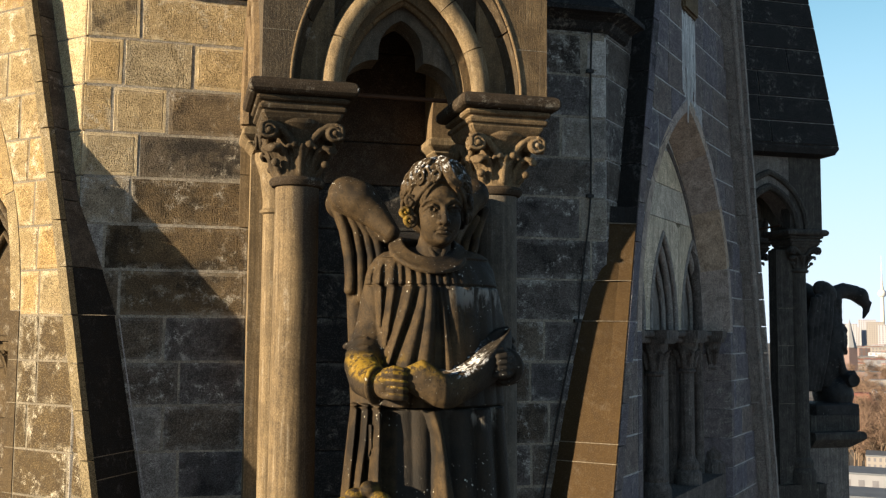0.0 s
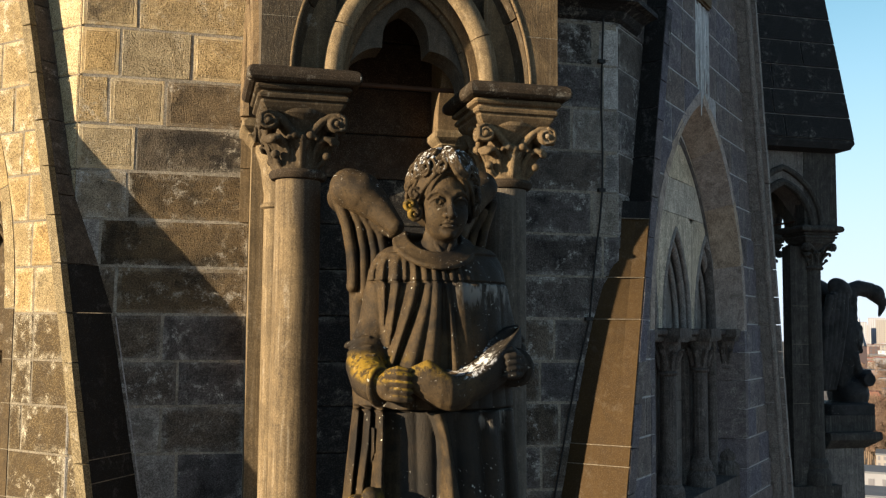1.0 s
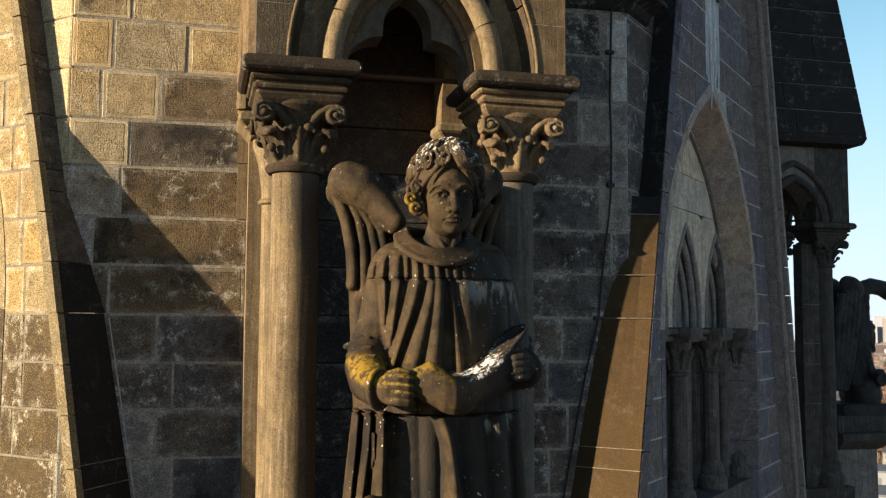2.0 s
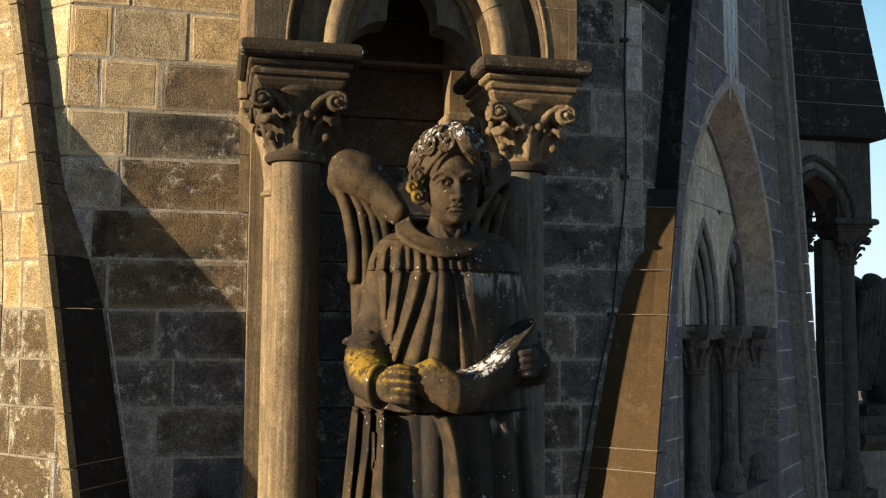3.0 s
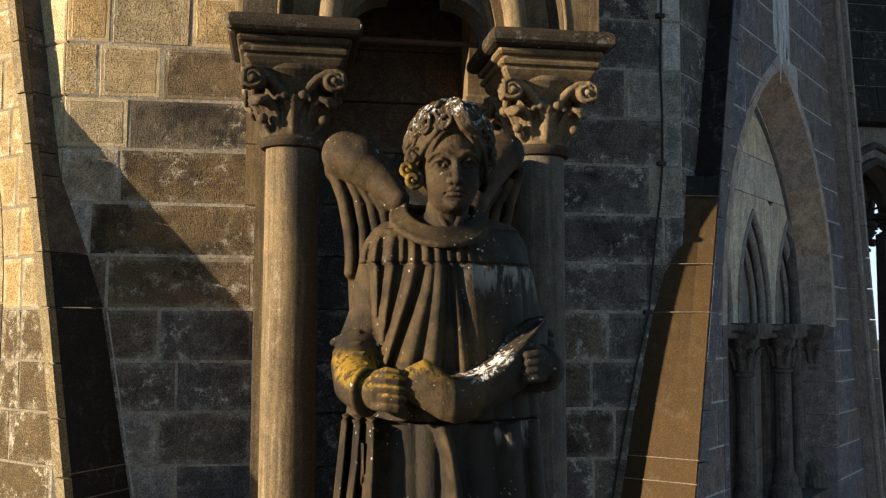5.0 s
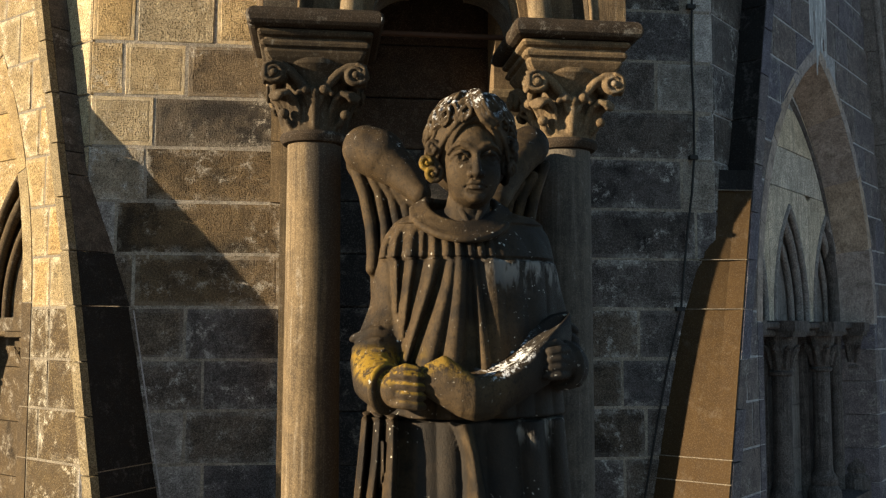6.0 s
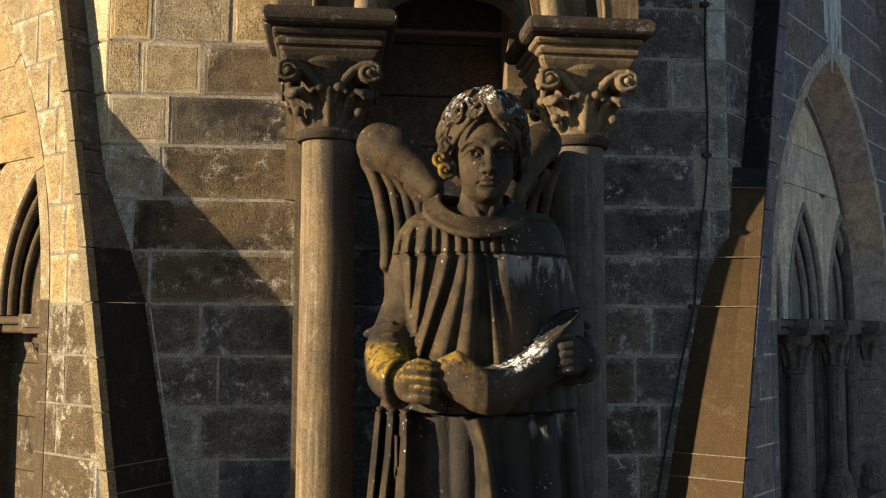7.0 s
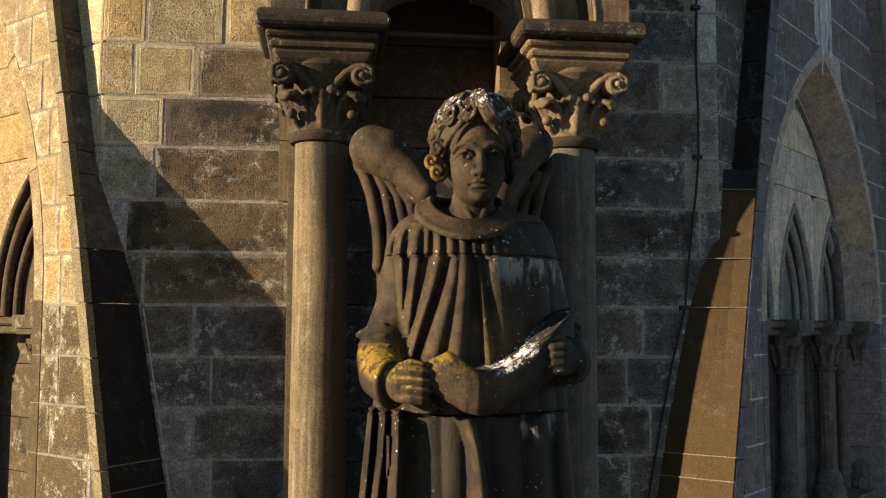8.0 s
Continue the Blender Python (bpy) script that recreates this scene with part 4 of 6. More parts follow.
    rows = [[bm.verts.new((CX + sx * h, y, z)) for sx, y in ((-1, y0), (1, y0), (1, 6.9), (-1, 6.9))] for h, y0, z in rings]
    for p, q in zip(rows, rows[1:]):
        for i in range(4):
            bm.faces.new((p[i], p[(i + 1) % 4], q[(i + 1) % 4], q[i]))
    bm.faces.new(rows[0]), bm.faces.new(rows[-1])
    part("eave", bm, ROOF_STONE, t)
    bm = bmesh.new()
    rows = [[bm.verts.new((CX + sx * 0.945, y, 47.379)) for sx, y in ((-1, 4.985), (1, 4.985), (1, 6.9), (-1, 6.9))]]
    rows.append([bm.verts.new((CX + sx * 0.12, y, 53.2)) for sx, y in ((-1, 5.55), (1, 5.55), (1, 6.9), (-1, 6.9))])
    for p, q in zip(rows, rows[1:]):
        for i in range(4):
            bm.faces.new((p[i], p[(i + 1) % 4], q[(i + 1) % 4], q[i]))
    bm.faces.new(rows[0]), bm.faces.new(rows[-1])
    roof = part("roof", bm, ROOF_JOINT, t, "steep black stone roof with pale joints")
    zs = [47.376, 47.66, 47.98, 48.30, 48.62, 48.94, 49.26, 49.6, 49.95]
    rng = random.Random(5)

    def roof_edge(z):
        f = (z - 47.38) / (53.2 - 47.38)
        return 0.95 - 0.83 * f, 4.98 + 0.57 * f

    for a, b in zip(zs[:-1], zs[1:]):
        for sgn in (-1, 1):
            (ha, ya), (hb, yb) = roof_edge(a + 0.007), roof_edge(b - 0.007)
            cut = [0.0, rng.uniform(0.3, 0.7), 1.0]
            for c0, c1 in zip(cut[:-1], cut[1:]):
                bm = bmesh.new()
                vs = []
                for dx in (0.0, 0.014):
                    vs.append([bm.verts.new((CX + sgn * (h + dx), y0 + (6.7 - y0) * c + (0.007 if c == c0 else -0.007), z)) for h, y0, z, c in ((ha, ya, a + 0.007, c0), (ha, ya, a + 0.007, c1), (hb, yb, b - 0.007, c1), (hb, yb, b - 0.007, c0))])
                bm.faces.new(vs[0]), bm.faces.new(vs[1])
                for i in range(4):
                    bm.faces.new((vs[0][i], vs[0][(i + 1) % 4], vs[1][(i + 1) % 4], vs[1][i]))
                part("roof_slab", bm, ROOF_STONE, roof)
    # floor, statue base and pier below
    bm = bmesh.new()
    box(bm, CX - 0.72, CX + 0.72, 5.1, 6.6, 0.0, 43.2)
    part("plinth", bm, TS, t)
    bm = bmesh.new()
    box(bm, CX - 0.42, CX + 0.42, 4.28 + back, 5.2, 0.0, 43.64)
    part("pier", bm, SIDE, t)
    bm = bmesh.new()
    rows = []
    for h, y0, z in ((0.43, 4.26, 43.60), (0.52, 4.10, 43.70), (0.53, 4.08, 43.72), (0.53, 4.08, 43.77), (0.515, 4.10, 43.80)):
        rows.append([bm.verts.new((CX + sx * h, y, z)) for sx, y in ((-1, y0 + back), (1, y0 + back), (1, 5.1), (-1, 5.1))])
    for p, q in zip(rows, rows[1:]):
        for i in range(4):
            bm.faces.new((p[i], p[(i + 1) % 4], q[(i + 1) % 4], q[i]))
    bm.faces.new(rows[0]), bm.faces.new(rows[-1])
    part("bracket_slab", bm, AS, t)
    bm = bmesh.new()
    box(bm, CX - 0.36, CX + 0.36, 4.27 + back * 0.2, 5.05, 43.80, 44.0)
    part("statue_base", bm, AS, t)
    # iron tie rod
    bm = bmesh.new()
    tube(bm, [(CX - 0.6, 5.6, 46.40), (CX + 0.6, 5.6, 46.40)], 0.014, 8)
    part("tie_rod", bm, IRON, t, "rusty iron tie rod", smooth=True)
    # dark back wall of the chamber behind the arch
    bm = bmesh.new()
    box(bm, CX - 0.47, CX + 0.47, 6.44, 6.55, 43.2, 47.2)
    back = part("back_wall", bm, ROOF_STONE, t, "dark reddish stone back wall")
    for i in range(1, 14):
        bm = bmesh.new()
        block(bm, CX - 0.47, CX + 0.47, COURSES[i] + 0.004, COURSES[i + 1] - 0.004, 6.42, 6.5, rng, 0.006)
        # lower courses are black: the chamber's shade put into their colour
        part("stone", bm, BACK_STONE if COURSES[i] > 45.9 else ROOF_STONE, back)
    return t


BACK_STONE = stone("reddish_back_stone", (0.080, 0.053, 0.036), (0.050, 0.034, 0.024), (0.019, 0.0150, 0.012), 0.0, 0.1, 0.1, speckle=0.3)
CAPITAL = capital_mesh()
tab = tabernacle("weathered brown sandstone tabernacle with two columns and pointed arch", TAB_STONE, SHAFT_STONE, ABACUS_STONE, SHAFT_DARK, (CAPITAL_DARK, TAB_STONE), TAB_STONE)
QUARTER = Matrix.Translation((0.24, 0, 0)) @ TOWER @ Matrix.Rotation(radians(90), 4, "Z") @ TOWER.inverted()
tab_eagle = tabernacle("soot-black shaded sandstone tabernacle sheltering the eagle statue", TAB_BLACK, TAB_BLACK, TAB_BLACK, TAB_BLACK, (TAB_BLACK, TAB_BLACK), GABLE_PANEL, 0.27)
tab_eagle.matrix_world = QUARTER @ Matrix.Translation(tab_eagle.location)

# ---- statues ----
def sculpted(name, bm, material, voxel):
    """One carved stone figure: the overlapping forms are fused into one skin."""
    ob = part(name, bm, material, None, smooth=True)
    mod = ob.modifiers.new("fuse", "REMESH")
    mod.mode, mod.voxel_size, mod.use_smooth_shade = "VOXEL", voxel, True
    return ob


def drape(x, z, ridges):
    """Cloth relief: the highest of rounded ridges, which leaves sharp valleys between. A ridge: rows of z, x, half width, height."""
    out = np.zeros((len(x), len(z)), dtype=np.float32)
    for rows in ridges:
        zz = [r[0] for r in rows][::-1]
        cx, w, h = (np.interp(z, zz, [r[i] for r in rows][::-1]) for i in (1, 2, 3))
        live = (z <= rows[0][0] + 0.004) & (z >= rows[-1][0] - 0.004)
        q = (x[:, None] - cx[None, :]) / w[None, :]
        out = np.maximum(out, np.where(live[None, :], h[None, :] * (1 - q * q), 0))
    return out


def angel():
    rng = random.Random(21)
    P = lambda u, y, z: (CX + u, y, z)
    c = Clay((CX - 0.56, 4.10, 43.96), (CX + 0.56, 5.30, 45.90), 0.0052)
    # robe
    x, y, z = c.ax
    zs = [43.9, 44.1, 44.4, 44.7, 44.9, 45.1, 45.25, 45.30, 45.34, 45.375, 45.405, 45.43]
    a = np.interp(z, zs, [0.43, 0.42, 0.395, 0.365, 0.340, 0.325, 0.325, 0.318, 0.305, 0.282, 0.24, 0.14])
    b = np.interp(z, zs, [0.33, 0.32, 0.29, 0.26, 0.25, 0.24, 0.215, 0.190, 0.162, 0.134, 0.108, 0.08])
    cy = np.interp(z, zs, [4.64, 4.64, 4.63, 4.62, 4.61, 4.60, 4.59, 4.59, 4.585, 4.58, 4.575, 4.57])
    # the cape's gathers hang from the collar, deep on the weathered side and worn flat on the other
    bust = []
    for u, w, h in ((-0.325, 0.024, 0.020), (-0.285, 0.018, 0.026), (-0.232, 0.024, 0.030), (-0.190, 0.013, 0.020), (-0.150, 0.018, 0.028), (-0.105, 0.020, 0.026), (-0.062, 0.018, 0.026), (-0.022, 0.016, 0.018), (0.015, 0.016, 0.018), (0.052, 0.015, 0.013), (0.095, 0.022, 0.008), (0.16, 0.030, 0.006), (0.25, 0.040, 0.005)):
        bust.append([(45.36, u * 0.86 - 0.01, w * 0.7, h * 0.1), (45.32, u * 0.94 - 0.004, w * 0.85, h * 0.6), (45.29, u * 0.98, w, h * 0.9), (45.248, u, w * 1.15, h)])
    waist = [[(45.243, -0.328, 0.040, 0.016), (44.9, -0.325, 0.045, 0.02)], [(45.243, -0.276, 0.017, 0.030), (45.13, -0.273, 0.013, 0.024), (45.06, -0.272, 0.008, 0.008)],
             [(45.243, -0.222, 0.021, 0.034), (45.13, -0.238, 0.019, 0.036), (45.03, -0.248, 0.017, 0.032), (44.97, -0.252, 0.010, 0.012)],
             [(45.243, -0.150, 0.030, 0.042), (45.16, -0.168, 0.029, 0.048), (45.07, -0.195, 0.026, 0.054), (44.96, -0.226, 0.020, 0.050), (44.86, -0.252, 0.016, 0.045)],
             [(45.243, -0.088, 0.026, 0.034), (45.15, -0.104, 0.032, 0.044), (45.05, -0.130, 0.038, 0.054), (44.90, -0.168, 0.046, 0.060), (44.70, -0.19, 0.05, 0.06)],
             [(45.243, -0.060, 0.030, 0.040), (45.05, -0.075, 0.042, 0.056), (44.88, -0.092, 0.050, 0.062), (44.70, -0.10, 0.05, 0.06)],
             [(45.243, -0.012, 0.014, 0.016), (45.05, 0.006, 0.020, 0.034), (44.88, 0.024, 0.026, 0.042), (44.7, 0.03, 0.03, 0.04)], [(45.243, 0.05, 0.04, 0.022), (44.88, 0.085, 0.045, 0.030), (44.7, 0.10, 0.05, 0.03)],
             [(45.243, 0.13, 0.045, 0.016), (44.7, 0.17, 0.05, 0.026)], [(45.243, 0.215, 0.045, 0.014), (44.7, 0.25, 0.05, 0.022)], [(45.243, 0.30, 0.045, 0.012), (44.7, 0.32, 0.05, 0.02)]]
    skirt = [[(44.700, -0.372, 0.021, 0.046), (44.55, -0.384, 0.022, 0.048), (44.4, -0.398, 0.022, 0.048), (43.96, -0.43, 0.028, 0.045)], [(44.700, -0.330, 0.020, 0.052), (44.55, -0.340, 0.020, 0.054), (44.4, -0.358, 0.021, 0.052), (44.1, -0.385, 0.026, 0.045)],
             [(44.700, -0.288, 0.022, 0.072), (44.6, -0.290, 0.024, 0.080), (44.4, -0.298, 0.028, 0.086), (43.96, -0.285, 0.05, 0.09)], [(44.62, -0.318, 0.010, 0.060), (44.52, -0.318, 0.012, 0.056), (44.46, -0.326, 0.006, 0.030)],
             [(44.688, -0.19, 0.05, 0.010), (43.96, -0.17, 0.06, 0.012)], [(44.688, -0.10, 0.04, 0.012), (43.96, -0.10, 0.04, 0.014)],
             [(44.688, -0.058, 0.046, 0.050), (44.65, -0.045, 0.036, 0.062), (44.577, -0.027, 0.030, 0.074), (44.48, -0.016, 0.034, 0.084), (44.42, -0.012, 0.040, 0.088), (44.25, 0.0, 0.06, 0.09), (43.96, 0.02, 0.07, 0.08)],
             [(44.688, 0.08, 0.06, 0.022), (44.0, 0.13, 0.06, 0.03)], [(44.688, 0.20, 0.052, 0.040), (44.3, 0.22, 0.055, 0.045), (43.96, 0.25, 0.06, 0.05)], [(44.688, 0.305, 0.04, 0.03), (43.96, 0.35, 0.05, 0.04)]]
    fold = drape(x - CX, z, bust) + 0.8 * drape(x - CX, z, waist) + drape(x - CX, z, skirt) - 0.012
    for seam in (45.246, 44.693):
        fold -= (0.022 * np.exp(-((z - seam) / 0.0045) ** 2))[None, :]
    fold *= (z < 45.375)[None, :]
    xr, yr = (x - CX)[:, None, None], y[None, :, None] - cy[None, None, :]
    rad = np.sqrt((xr / a[None, None, :]) ** 2 + (yr / b[None, None, :]) ** 2)
    face = np.clip(-yr / 0.10 + 0.25, 0, 1)
    robe = (rad - 1) * np.minimum(a, b)[None, None, :] * 1.05 - fold[:, None, :] * face
    robe = np.maximum(robe, (z[None, None, :] - 45.405 - 0.55 * np.minimum(y - 4.50, 0.05)[None, :, None]) * 0.85)
    c.d = np.minimum(c.d, robe.astype(np.float32))
    del robe, rad, face
    # uncut stone inferred behind the back; unseen, it keeps sun off the right column
    c.ball(P(0, 4.95, 44.62), (0.30, 0.19, 0.86), 0.05)
    slab = np.maximum(np.maximum(np.abs(x - CX)[:, None, None] - 0.26, np.abs(y - 5.14)[None, :, None] - 0.13), (z - 45.50)[None, None, :])
    c.d = np.minimum(c.d, slab.astype(np.float32))
    del slab
    # flat collar band with a raised lip on either side
    for f, r in ((0.0, 0.0125), (0.2, 0.0115), (0.4, 0.0115), (0.6, 0.0115), (0.8, 0.0115), (1.0, 0.0135)):
        rx, ry, zc, dz = 0.128 + 0.045 * f, 0.112 + 0.044 * f, 45.448 - 0.032 * f, 0.084 + 0.022 * f
        c.rope([P(-0.036 + rx * math.cos(t), 4.535 + ry * math.sin(t), zc + dz * min(0.25, math.sin(t))) for t in [2 * math.pi * i / 36 for i in range(37)]], r, 0.005)
    # arms in wide sleeves
    c.rope([P(-0.22, 4.60, 45.27), P(-0.262, 4.60, 45.18), P(-0.284, 4.59, 45.06), P(-0.316, 4.56, 44.97), P(-0.345, 4.50, 44.885), P(-0.342, 4.41, 44.825), P(-0.325, 4.33, 44.805)], [0.075, 0.078, 0.077, 0.080, 0.083, 0.080, 0.072], 0.02)
    c.rope([P(0.22, 4.60, 45.27), P(0.262, 4.60, 45.18), P(0.292, 4.60, 45.04), P(0.325, 4.56, 44.92), P(0.335, 4.48, 44.87), P(0.32, 4.41, 44.87), P(0.29, 4.355, 44.88)], [0.072, 0.076, 0.080, 0.082, 0.082, 0.078, 0.068], 0.02)
    for s, zc, x0 in ((-1, 44.805, 0.318), (1, 44.88, 0.285)):
        c.rope([P(s * (x0 + 0.052 * math.cos(t)), (4.305 if s < 0 else 4.33) - 0.052 * math.cos(t), zc + 0.074 * math.sin(t)) for t in [2 * math.pi * i / 18 for i in range(19)]], 0.013, 0.006)
        for j in range(6):
            w = [0.3 * i for i in range(8)]
            c.rope([P(s * ((0.346 if s < 0 else 0.318) + 0.074 * math.sin(t * 1.1 - 0.2) - 0.008 * j), 4.515 - 0.035 * j - 0.085 * math.cos(t * 1.2 + 0.6) * 0.45, 44.985 - 0.036 * j + 0.02 * math.cos(t * 2.2) + (0.03 if s > 0 else 0)) for t in w], [0.005, 0.009, 0.012, 0.014, 0.014, 0.012, 0.009, 0.005], 0.012)
    # fists
    c.ball(P(-0.287, 4.252, 44.808), (0.052, 0.048, 0.062), 0.02, (0, 8, 25))
    for j in range(4):
        q = 44.852 - 0.030 * j
        c.rope([P(-0.296, 4.226, q + 0.002), P(-0.262, 4.196, q), P(-0.228, 4.190, q - 0.005), P(-0.206, 4.208, q - 0.008)], [0.0165, 0.0175, 0.0165, 0.013], 0.004)
    c.rope([P(-0.295, 4.235, 44.862), P(-0.262, 4.205, 44.876), P(-0.222, 4.20, 44.872)], [0.016, 0.016, 0.012], 0.006)
    c.ball(P(0.268, 4.300, 44.890), (0.058, 0.048, 0.056), 0.02, (0, -15, -25))
    for j in range(4):
        q = 44.932 - 0.027 * j
        c.rope([P(0.284, 4.270, q), P(0.252, 4.240, q), P(0.220, 4.236, q - 0.004), P(0.200, 4.256, q - 0.006)], [0.0150, 0.0160, 0.0150, 0.011], 0.004)
    c.rope([P(0.285, 4.30, 44.935), P(0.245, 4.275, 44.958), P(0.205, 4.262, 44.952), P(0.176, 4.245, 44.938)], [0.018, 0.018, 0.015, 0.010], 0.006)
    # rough ledge at the hem
    for j, (u, yy, q, r) in enumerate(((-0.42, 4.40, 44.27, 0.05), (-0.38, 4.36, 44.315, 0.05), (-0.33, 4.34, 44.35, 0.045), (-0.29, 4.31, 44.30, 0.055), (-0.36, 4.32, 44.24, 0.07), (-0.30, 4.30, 44.20, 0.07))):
        c.ball(P(u, yy, q), (r * 1.3, r, r * 0.8), 0.01, (10 * j, 15, 30 * j))
    # wings: a swollen shoulder over long curving feathers
    bulbs = ((((-0.355, 4.965, 45.722), (-0.300, 4.945, 45.698), (-0.226, 4.91, 45.628), (-0.150, 4.84, 45.530)), (0.097, 0.101, 0.074, 0.044)), (((0.312, 4.97, 45.752), (0.262, 4.95, 45.715), (0.205, 4.91, 45.63), (0.15, 4.84, 45.52)), (0.085, 0.090, 0.078, 0.060)))
    feathers = (((-0.404, 45.67), (-0.358, 45.55), (-0.330, 45.41), (-0.322, 45.30), (-0.326, 45.245)), ((-0.345, 45.64), (-0.302, 45.55), (-0.276, 45.42), (-0.270, 45.2)), ((-0.292, 45.60), (-0.250, 45.53), (-0.226, 45.42), (-0.22, 45.2)), ((-0.24, 45.56), (-0.200, 45.50), (-0.178, 45.40), (-0.17, 45.2)),
                ((0.385, 45.68), (0.340, 45.55), (0.312, 45.42), (0.30, 45.2)), ((0.330, 45.63), (0.285, 45.54), (0.256, 45.42), (0.25, 45.2)), ((0.275, 45.60), (0.232, 45.53), (0.205, 45.42), (0.20, 45.2)), ((0.22, 45.57), (0.18, 45.50), (0.16, 45.40), (0.15, 45.2)))
    for j, pts in enumerate(feathers):
        back = 0.008 * (j % 4)
        for depth, r in ((4.985, 0.0225), (5.012, 0.0245), (5.04, 0.0245)):
            c.rope([P(u, depth - back, q) for u, q in pts], r, 0.002)
    for pts, radii in bulbs:
        c.rope([P(*p) for p in pts], radii, 0.004)
        # unseen rear thickening, added to keep sun off the right column
        for back in (0.09, 0.17, 0.25):
            c.rope([P(p[0] * 0.97, p[1] + back, p[2] - 0.012) for p in pts], [r * 0.88 for r in radii], 0.02)
    for s in (-1, 1):
        c.rope([P(s * 0.31, 5.07, 45.66), P(s * 0.28, 5.08, 45.3), P(s * 0.25, 5.07, 44.6)], [0.05, 0.055, 0.05], 0.03)
    # neck into the collar
    c.rope([P(-0.02, 4.55, 45.28), P(-0.018, 4.50, 45.45)], [0.095, 0.072], 0.03)
    v1, f1 = c.skin()

    # head, finer; H carries head axes (right, forward, up) to the place, turned a little aside
    turn = Matrix.Rotation(radians(-1), 3, "Z")
    o = Vector(P(-0.008, 4.47, 45.574))

    def H(r, f, u):
        v = turn @ Vector((r, -f, u))
        return (o.x + v.x, o.y + v.y, o.z + v.z)

    h = Clay((CX - 0.27, 4.23, 45.36), (CX + 0.235, 4.70, 45.93), 0.0031)
    T = (0, 0, -1)
    h.ball(H(0, 0, 0.06), (0.106, 0.130, 0.135), 0.02, T)
    h.ball(H(0, 0.034, -0.02), (0.093, 0.098, 0.125), 0.03, T)
    h.ball(H(0, 0.050, -0.080), (0.071, 0.068, 0.058), 0.03, T)
    h.ball(H(0, 0.106, -0.115), (0.028, 0.024, 0.024), 0.022, T)
    h.rope([H(0, -0.028, -0.06), H(0, -0.055, -0.20)], [0.070, 0.078], 0.02)
    for s in (-1, 1):
        h.rope([H(s * 0.062, -0.01, -0.09), H(s * 0.035, 0.022, -0.16), H(s * 0.012, 0.040, -0.205)], [0.014, 0.013, 0.010], 0.015)
    for s in (-1, 1):
        h.ball(H(s * 0.052, 0.080, -0.034), (0.035, 0.032, 0.040), 0.035)
        h.ball(H(s * 0.049, 0.138, 0.018), (0.041, 0.036, 0.030), 0.010, cut=True)
        h.rope([H(s * 0.013, 0.126, 0.042), H(s * 0.028, 0.128, 0.056), H(s * 0.052, 0.122, 0.064), H(s * 0.078, 0.105, 0.054), H(s * 0.094, 0.085, 0.034)], [0.005, 0.0060, 0.0060, 0.005, 0.004], 0.016)
        h.ball(H(s * 0.050, 0.097, 0.016), (0.028, 0.024, 0.020), 0.004)
        h.rope([H(s * 0.017, 0.107, 0.010), H(s * 0.030, 0.120, 0.028), H(s * 0.050, 0.124, 0.036), H(s * 0.070, 0.114, 0.029), H(s * 0.087, 0.093, 0.010)], [0.004, 0.0065, 0.0075, 0.0065, 0.004], 0.003)
        h.rope([H(s * 0.019, 0.107, 0.008), H(s * 0.036, 0.117, -0.003), H(s * 0.060, 0.115, -0.004), H(s * 0.082, 0.097, 0.008)], [0.003, 0.0050, 0.0050, 0.003], 0.004)
        h.ball(H(s * 0.050, 0.123, 0.017), (0.0125, 0.009, 0.0125), 0.002, cut=True)
        h.ball(H(s * 0.0185, 0.136, -0.042), (0.0125, 0.015, 0.012), 0.007)
        h.ball(H(s * 0.011, 0.146, -0.055), (0.0055, 0.008, 0.005), 0.003, cut=True)
    h.rope([H(0, 0.116, 0.052), H(0, 0.136, 0.012), H(0, 0.152, -0.022), H(0, 0.160, -0.040)], [0.011, 0.012, 0.015, 0.0165], 0.010)
    h.rope([H(0, 0.146, -0.048), H(0, 0.130, -0.056)], [0.009, 0.006], 0.008)
    h.rope([H(-0.033, 0.110, -0.081), H(-0.013, 0.130, -0.070), H(0, 0.130, -0.073), H(0.013, 0.130, -0.070), H(0.033, 0.110, -0.081)], [0.004, 0.0080, 0.0075, 0.0080, 0.004], 0.005)
    h.rope([H(-0.028, 0.112, -0.086), H(-0.011, 0.127, -0.093), H(0.011, 0.127, -0.093), H(0.028, 0.112, -0.086)], [0.004, 0.0095, 0.0095, 0.004], 0.005)
    h.rope([H(-0.036, 0.114, -0.0850), H(-0.014, 0.140, -0.0800), H(0, 0.142, -0.0815), H(0.014, 0.140, -0.0800), H(0.036, 0.114, -0.0850)], 0.0036, 0.003, cut=True)
    h.rope([H(-0.024, 0.125, -0.102), H(0.024, 0.125, -0.102)], 0.007, 0.012, cut=True)
    # hair cap with the face left free
    cap = Clay((CX - 0.27, 4.23, 45.36), (CX + 0.235, 4.70, 45.93), 0.0031)
    cap.ball(H(0, -0.018, 0.112), (0.143, 0.148, 0.148), 0.01, T)
    cap.ball(H(0, -0.055, 0.01), (0.134, 0.105, 0.105), 0.04, T)
    cap.ball(H(0, 0.20, -0.045), (0.116, 0.190, 0.205), 0.006, T, cut=True)
    h.d = np.minimum(h.d, cap.d)
    del cap
    for i in range(66):          # fine locks that fall in waves from a parting on the crown
        az = -2.9 + 5.8 * i / 65 + rng.uniform(-0.04, 0.04)
        sway, ph, lift = rng.uniform(0.10, 0.24), rng.uniform(0, 6.28), rng.uniform(-0.007, 0.010)
        front = abs(az) < 1.2
        size = rng.uniform(0.0060, 0.0105)
        pts, rad = [], []
        for j in range(17):
            t = j / 16
